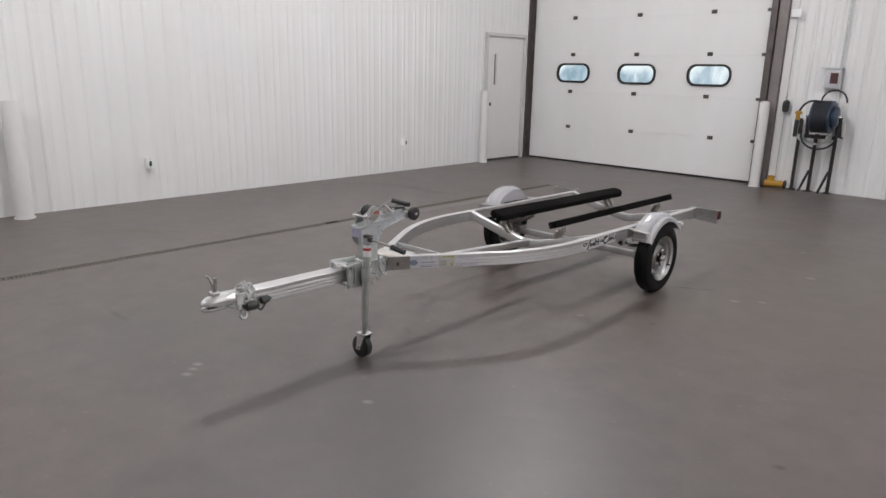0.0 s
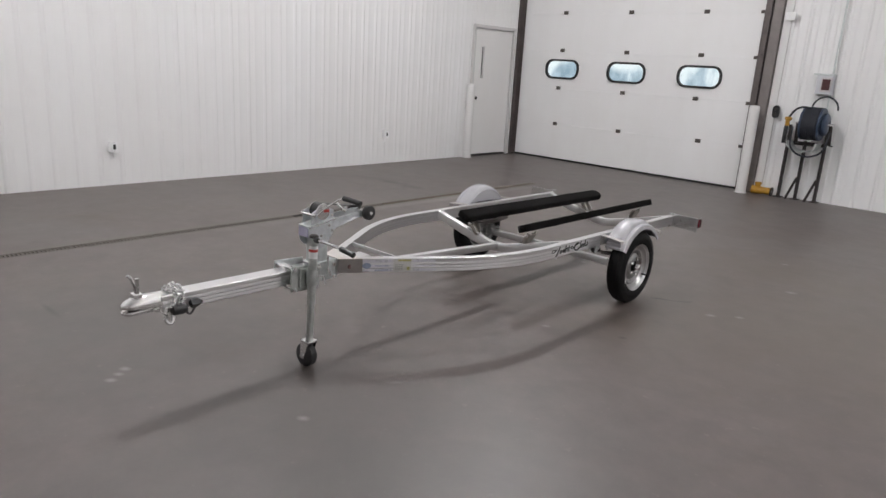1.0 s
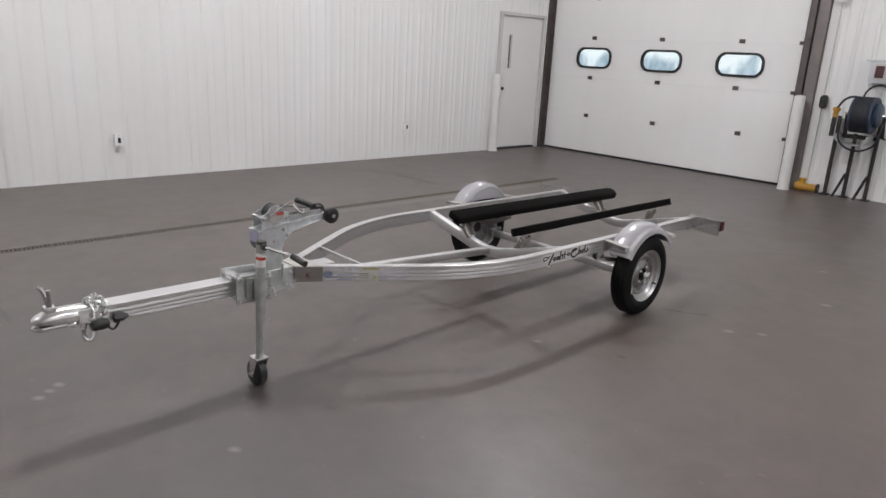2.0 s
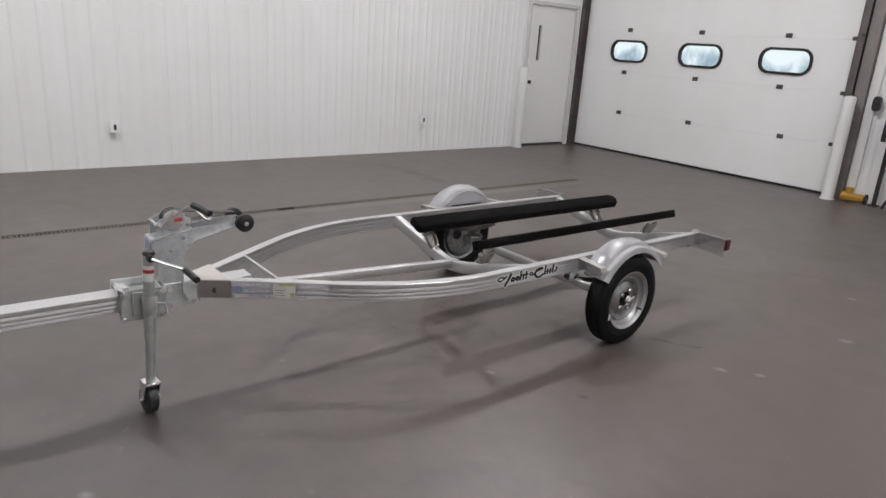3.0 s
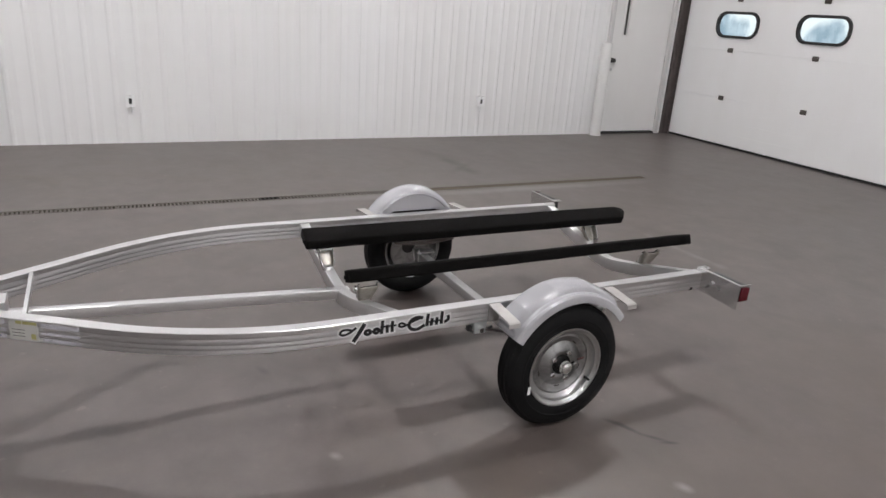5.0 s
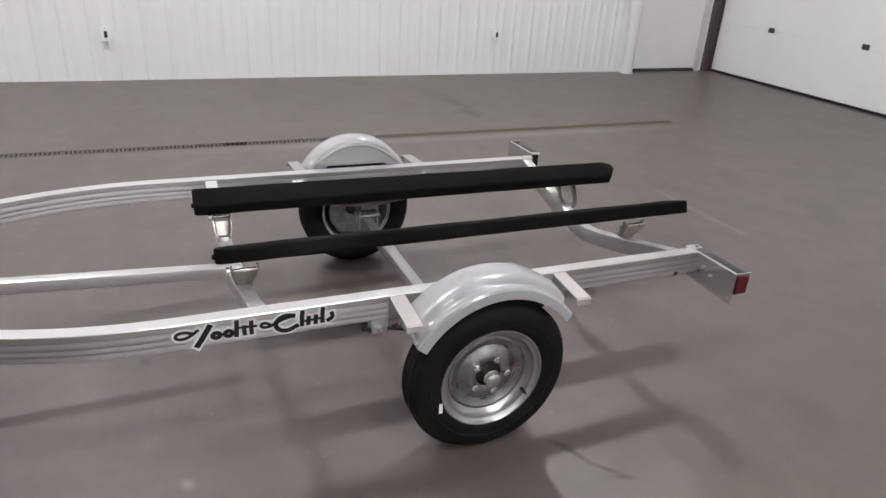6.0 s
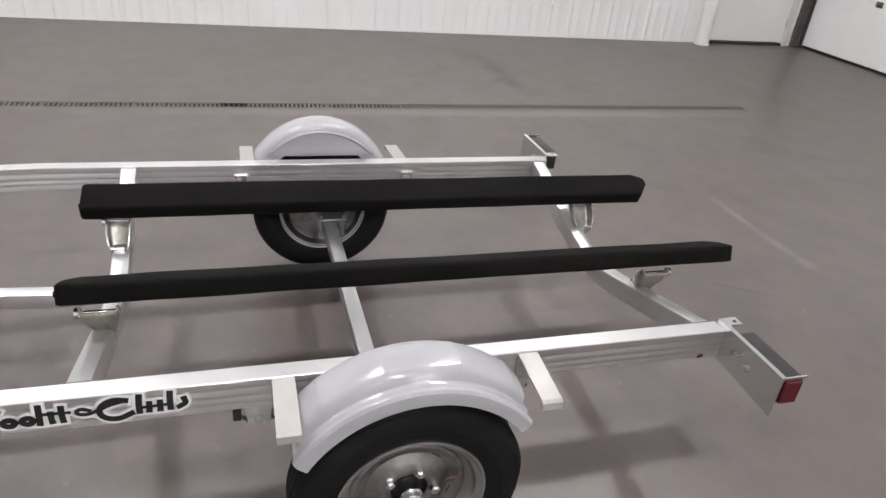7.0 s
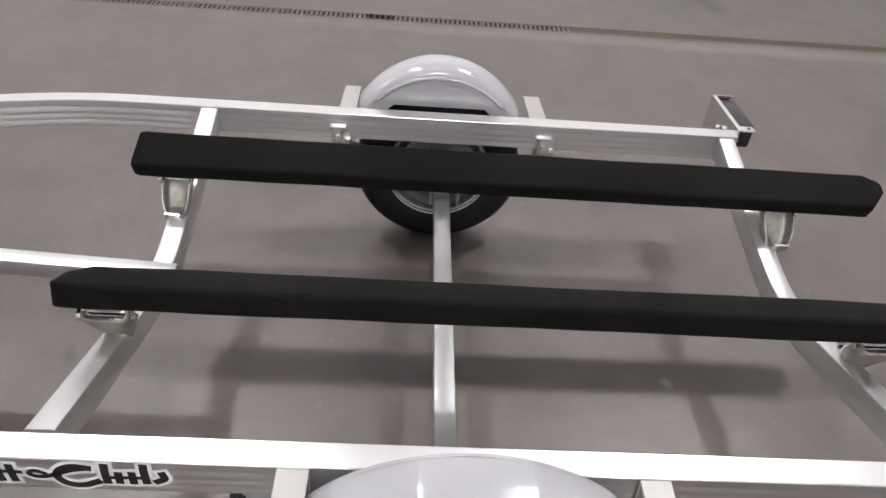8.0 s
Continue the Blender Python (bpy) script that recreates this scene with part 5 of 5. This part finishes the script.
def winch():
    w = new("winch_stand")
    w.parent = trailer
    w.location = (0, FWD, 0)
    tagged(w, "galvanised winch stand with a hand winch and bow rollers")
    # post: a folded channel
    bm = bmesh.new()
    bm_box(bm, -0.034, 0.034, -2.168, -2.163, 0.50, 0.66, 0.002)
    for s in (-1, 1):
        bm_box(bm, s * 0.032 - 0.0025, s * 0.032 + 0.0025, -2.163, -2.084, 0.50, 0.66, 0.002)
    part("post", bm, GALV, w, "folded galvanised post", 20)
    # two rounded side plates that run out into the arm
    for s in (-1, 1):
        arc = [(-2.140 + 0.067 * math.cos(radians(t)), 0.645 + 0.067 * math.sin(radians(t))) for t in range(180, 346, 15)]
        out = [(-2.207, 0.690)] + arc + [(-2.045, 0.668), (-1.875, 0.711), (-1.83, 0.716), (-1.815, 0.728), (-1.83, 0.741), (-1.87, 0.742), (-2.049, 0.722)]
        bm = bmesh.new()
        bm_prism(bm, out, s * 0.041 - 0.002, s * 0.041 + 0.002, "X")
        part("side_plate", bm, WINCHG, w, "rounded blue-grey zinc side plate", 15)
        lo, hi = sorted((s * 0.041, s * 0.053))
        bm = bmesh.new()
        bm_prism(bm, [(-2.207, 0.688), (-2.046, 0.720), (-2.046, 0.724), (-2.207, 0.693)], lo, hi, "X")
        part("fold_flange", bm, ZINC, w, "bright folded edge", 15)
        bm = bmesh.new()
        bm_prism(bm, [(-2.045, 0.668), (-1.878, 0.710), (-1.878, 0.716), (-2.045, 0.675)], lo, hi, "X")
        part("edge_flange", bm, ZINC, w, "bright folded edge", 15)
        for y, z in ((-2.135, 0.642), (-2.085, 0.690), (-2.066, 0.662)):
            bm = bmesh.new()
            bm_lathe(bm, [(s * 0.043, 0.009), (s * 0.048, 0.008), (s * 0.0485, 0.0005)], 6, "X", (0, y, z))
            part("plate_bolt", bm, ZINC, w)
    bm = bmesh.new()
    bm_prism(bm, [(-2.207, 0.690), (-2.046, 0.720), (-2.046, 0.724), (-2.207, 0.694)], -0.039, 0.039, "X")
    part("top_plate", bm, GALV, w, "", 15)
    part("front_plate", box(-0.038, 0.038, -2.212, -2.207, 0.640, 0.688, bevel=0.002), LAVEN, w, "pale lilac maker's sticker")
    # winch: frame plates, drum, gear, crank
    for s in (-1, 1):
        bm = bmesh.new()
        bm_prism(bm, [(-2.190, 0.700), (-2.055, 0.724), (-2.050, 0.766), (-2.075, 0.776), (-2.160, 0.776), (-2.186, 0.764)], s * 0.036 - 0.0015, s * 0.036 + 0.0015, "X")
        part("winch_plate", bm, WINCHG, w)
    part("drum", lathe([(-0.032, 0.040), (-0.029, 0.040), (-0.029, 0.022), (0.029, 0.022), (0.029, 0.040), (0.032, 0.040)], 24, "X", (0, -2.113, 0.764), True), ZINC, w)
    part("strap_coil", lathe([(-0.027, 0.022), (-0.027, 0.036), (0.027, 0.036), (0.027, 0.022)], 24, "X", (0, -2.113, 0.764)), BLACKP, w, "black webbing wound on the drum")
    part("gear", lathe([(0.039, 0.001), (0.039, 0.042), (0.043, 0.042), (0.044, 0.034), (0.045, 0.001)], 28, "X", (0, -2.120, 0.764)), ZINC, w, "bright toothed gear cover")
    part("ratchet_knob", lathe([(0.038, 0.011), (0.052, 0.011), (0.055, 0.006), (0.0555, 0.0005)], 10, "X", (0, -2.180, 0.752)), ZINC, w)
    part("pawl_bar", lathe([(-0.052, 0.009), (-0.046, 0.012), (-0.040, 0.007), (0.040, 0.007)], 8, "X", (0, -2.182, 0.752), True), ZINC, w)
    part("frame_spacer", lathe([(-0.045, 0.008), (0.045, 0.008)], 8, "X", (0, -2.066, 0.742), True), ZINC, w)
    part("winch_arm", sweep(rounded(0.016, 0.007, 0.002, 2), [(0.050, -2.166, 0.752), (0.066, -2.130, 0.786), (0.112, -2.085, 0.832), (0.150, -2.072, 0.846)]), ZINC, w, "bright winch crank")
    part("winch_grip", sweep(circle(0.013, 12), [(0.142, -2.074, 0.845), (0.190, -2.060, 0.840), (0.240, -2.045, 0.832)]), BLACKP, w, "black winch crank grip")
    part("winch_label", box(0.0452, 0.0460, -2.118, -2.086, 0.760, 0.774), REDI, w, "red winch sticker")
    # webbing with hook to the bow rollers
    part("strap", sweep([(-0.022, -0.0015), (0.022, -0.0015), (0.022, 0.0015), (-0.022, 0.0015)], [(0, -2.112, 0.800), (0, -2.03, 0.788), (0, -1.964, 0.775), (0, -1.86, 0.768)]), BLACKP, w, "black winch strap")
    part("strap_hook", sweep(circle(0.007, 8), [(0.030, -2.024, 0.796), (0.036, -2.012, 0.780), (0.040, -1.998, 0.762), (0.040, -1.982, 0.754), (0.036, -1.972, 0.762), (0.032, -1.974, 0.774)]), ZINC, w, "bright strap hook")
    part("roller_axle", lathe([(-0.075, 0.008), (0.075, 0.008)], 10, "X", (0, -1.835, 0.73), True), ZINC, w)
    for s in (-1, 1):
        rl = part("bow_roller", lathe([(-0.016, 0.010), (-0.016, 0.030), (-0.010, 0.038), (0.010, 0.038), (0.016, 0.030), (0.016, 0.010)], 24, "X", (s * 0.060, -1.835, 0.73)), BLACKP, w, "black rubber bow roller")
        bm = bmesh.new()
        bm_lathe(bm, [(s * 0.076, 0.011), (s * 0.083, 0.010), (s * 0.0835, 0.001)], 8, "X", (0, -1.835, 0.73))
        part("roller_nut", bm, ZINC, rl)
    return w


winch()


# stickers on the rails: on the outer face of a rail, u along the rail, v up
def on_rail(u, v, out, side=NEAR):
    """Point on the outer face: u is y, found along the straight or curved rail; v is the height for a top of 0.525."""
    v += RT - 0.525
    u += FWD if u < -1.2 else 0.0
    p = rail_path(side)
    for a, b in zip(p, p[1:]):
        if b[1] <= u <= a[1]:
            k = (u - a[1]) / (b[1] - a[1])
            x = a[0] + (b[0] - a[0]) * k
            d = Vector((b[0] - a[0], b[1] - a[1], 0)).normalized()
            nrm = Vector((-d.y, d.x, 0)) * (1 if -d.y * side > 0 else -1)
            return Vector((x, u, v)) + nrm * (RW / 2 + out)
    return Vector((side * (OUT + out), u, v))


def decal(name, outline, material, parent, out, label=""):
    bm = bmesh.new()
    lo = [bm.verts.new(on_rail(u, v, 0.0002)) for u, v in outline]
    hi = [bm.verts.new(on_rail(u, v, out)) for u, v in outline]
    n = len(outline)
    bm.faces.new(hi)
    for i in range(n):
        bm.faces.new((lo[i], lo[(i + 1) % n], hi[(i + 1) % n], hi[i]))
    return part(name, bm, material, parent, label, 0)


def rect(u0, u1, v0, v1, n=6):
    return [(u0 + (u1 - u0) * i / n, v0) for i in range(n + 1)] + [(u1 + (u0 - u1) * i / n, v1) for i in range(n + 1)]


R = rails[NEAR]
for v0, v1 in ((0.503, 0.519), (0.4785, 0.4895), (0.455, 0.468)):
    decal("maker_sticker", rect(-1.905, -1.775, v0, v1), SILV, R, 0.0006)
    decal("blank_sticker", rect(-1.675, -1.57, v0 + 0.001, v1 - 0.001), SILV, R, 0.0006, "blank silver sticker")
decal("sticker_emblem", [(-1.886 + 0.020 * math.cos(a), 0.486 + 0.016 * math.sin(a)) for a in [2 * math.pi * i / 16 for i in range(16)]], BLUEI, R, 0.001, "blue round emblem")
for v0, v1 in ((0.483, 0.4865), (0.459, 0.464)):
    decal("sticker_line", rect(-1.850, -1.790, v0, v1, 3), BLUEI, R, 0.001)
decal("warning_sticker", rect(-1.765, -1.685, 0.455, 0.520), STKW, R, 0.0006, "white and yellow warning sticker")
decal("warning_band", rect(-1.745, -1.687, 0.509, 0.519), YELI, R, 0.001)
decal("warning_block", rect(-1.705, -1.692, 0.460, 0.478, 2), YELI, R, 0.001)
for k in range(3):
    decal("warning_line", rect(-1.758, -1.722, 0.466 + 0.011 * k, 0.468 + 0.011 * k, 2), PLATE, R, 0.001)


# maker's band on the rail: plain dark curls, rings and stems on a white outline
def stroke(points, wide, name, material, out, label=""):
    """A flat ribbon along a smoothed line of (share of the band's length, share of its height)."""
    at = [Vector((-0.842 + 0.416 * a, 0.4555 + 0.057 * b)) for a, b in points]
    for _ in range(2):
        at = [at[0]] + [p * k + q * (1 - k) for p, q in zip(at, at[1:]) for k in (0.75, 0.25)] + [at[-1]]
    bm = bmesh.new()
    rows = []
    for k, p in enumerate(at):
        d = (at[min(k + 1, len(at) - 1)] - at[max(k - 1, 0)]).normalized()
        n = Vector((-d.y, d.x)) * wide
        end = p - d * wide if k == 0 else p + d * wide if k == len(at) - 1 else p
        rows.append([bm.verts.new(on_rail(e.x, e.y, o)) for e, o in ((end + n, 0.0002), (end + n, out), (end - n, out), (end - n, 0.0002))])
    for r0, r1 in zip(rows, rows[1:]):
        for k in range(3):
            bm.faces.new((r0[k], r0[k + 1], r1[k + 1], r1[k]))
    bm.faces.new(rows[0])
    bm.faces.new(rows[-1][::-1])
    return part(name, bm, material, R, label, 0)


def ring(a, b, ra, rb, n=9):
    return [(a + ra * math.cos(2 * math.pi * k / n), b + rb * math.sin(2 * math.pi * k / n)) for k in range(n + 1)]


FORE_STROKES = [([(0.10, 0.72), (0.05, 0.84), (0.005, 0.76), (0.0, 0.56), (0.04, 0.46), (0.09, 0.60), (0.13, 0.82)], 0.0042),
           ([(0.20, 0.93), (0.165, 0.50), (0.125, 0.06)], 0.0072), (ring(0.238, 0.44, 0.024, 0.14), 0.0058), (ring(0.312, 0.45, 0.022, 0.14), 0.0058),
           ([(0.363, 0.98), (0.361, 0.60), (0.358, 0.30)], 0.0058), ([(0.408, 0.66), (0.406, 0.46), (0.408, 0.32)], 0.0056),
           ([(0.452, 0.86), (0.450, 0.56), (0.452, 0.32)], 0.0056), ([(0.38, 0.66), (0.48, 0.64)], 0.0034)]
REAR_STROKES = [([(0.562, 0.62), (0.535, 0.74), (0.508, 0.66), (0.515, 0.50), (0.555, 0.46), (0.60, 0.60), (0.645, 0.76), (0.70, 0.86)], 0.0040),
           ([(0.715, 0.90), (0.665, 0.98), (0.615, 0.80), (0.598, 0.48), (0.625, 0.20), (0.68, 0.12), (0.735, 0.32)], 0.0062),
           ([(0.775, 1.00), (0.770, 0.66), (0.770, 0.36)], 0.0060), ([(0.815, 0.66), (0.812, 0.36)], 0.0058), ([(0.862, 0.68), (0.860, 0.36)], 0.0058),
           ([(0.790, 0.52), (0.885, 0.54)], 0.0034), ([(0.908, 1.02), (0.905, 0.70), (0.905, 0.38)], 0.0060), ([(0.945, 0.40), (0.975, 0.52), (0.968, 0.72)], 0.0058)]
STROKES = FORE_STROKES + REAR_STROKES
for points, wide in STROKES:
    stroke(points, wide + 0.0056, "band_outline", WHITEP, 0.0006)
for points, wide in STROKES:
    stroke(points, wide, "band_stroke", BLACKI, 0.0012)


# ---- floor drain and marks ----
drain = thing("floor_drain", (DRX, 0, 0), "long narrow trench drain with slotted dark grates", "floor drain", kind="structure")
# one grate: two rails and cross bars
def grate_mesh(length=0.5, bars=19):
    bm = bmesh.new()
    for s in (-1, 1):
        bm_box(bm, s * DRW / 2 * 0.86 - 0.004, s * DRW / 2 * 0.86 + 0.004, 0.002, length - 0.002, -0.022, -0.001)
    for i in range(bars):
        y = 0.006 + (length - 0.012) * i / (bars - 1)
        bm_box(bm, -DRW / 2 * 0.86 + 0.004, DRW / 2 * 0.86 - 0.004, y - 0.0065, y + 0.0065, -0.020, -0.0012)
    return mesh_of(bm, "grate", GRATE, 0)


def odd_grate(length):
    bm = bmesh.new()
    for sd in (-1, 1):
        bm_box(bm, sd * DRW / 2 * 0.86 - 0.004, sd * DRW / 2 * 0.86 + 0.004, 0.002, length - 0.002, -0.022, 0.002)
    for k in range(5):
        bm_box(bm, -DRW / 2 * 0.86 + 0.004, DRW / 2 * 0.86 - 0.004, 0.008 + 0.032 * k, 0.020 + 0.032 * k, -0.020, 0.0016)
    return bm


GM = grate_mesh()
y = DR0
while y + 0.5 < 6.2:
    o = new("grate", GM)
    o.parent = drain
    o.location = (0, y, 0)
    y += 0.503
    if abs(y - 4.60) < 0.26:
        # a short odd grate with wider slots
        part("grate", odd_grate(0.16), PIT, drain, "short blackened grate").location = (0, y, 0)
        y += 0.163
part("end_cover", box(-DRW / 2 + 0.002, DRW / 2 - 0.002, y, DR1 - 0.002, -0.02, -0.001), RUSTY, drain, "brown stained cover strip")
for s in (-1, 1):
    part("edge_bar", box(s * (DRW / 2 + 0.004) - 0.006, s * (DRW / 2 + 0.004) + 0.006, DR0, DR1, -0.02, 0.0015), GRATE, drain)
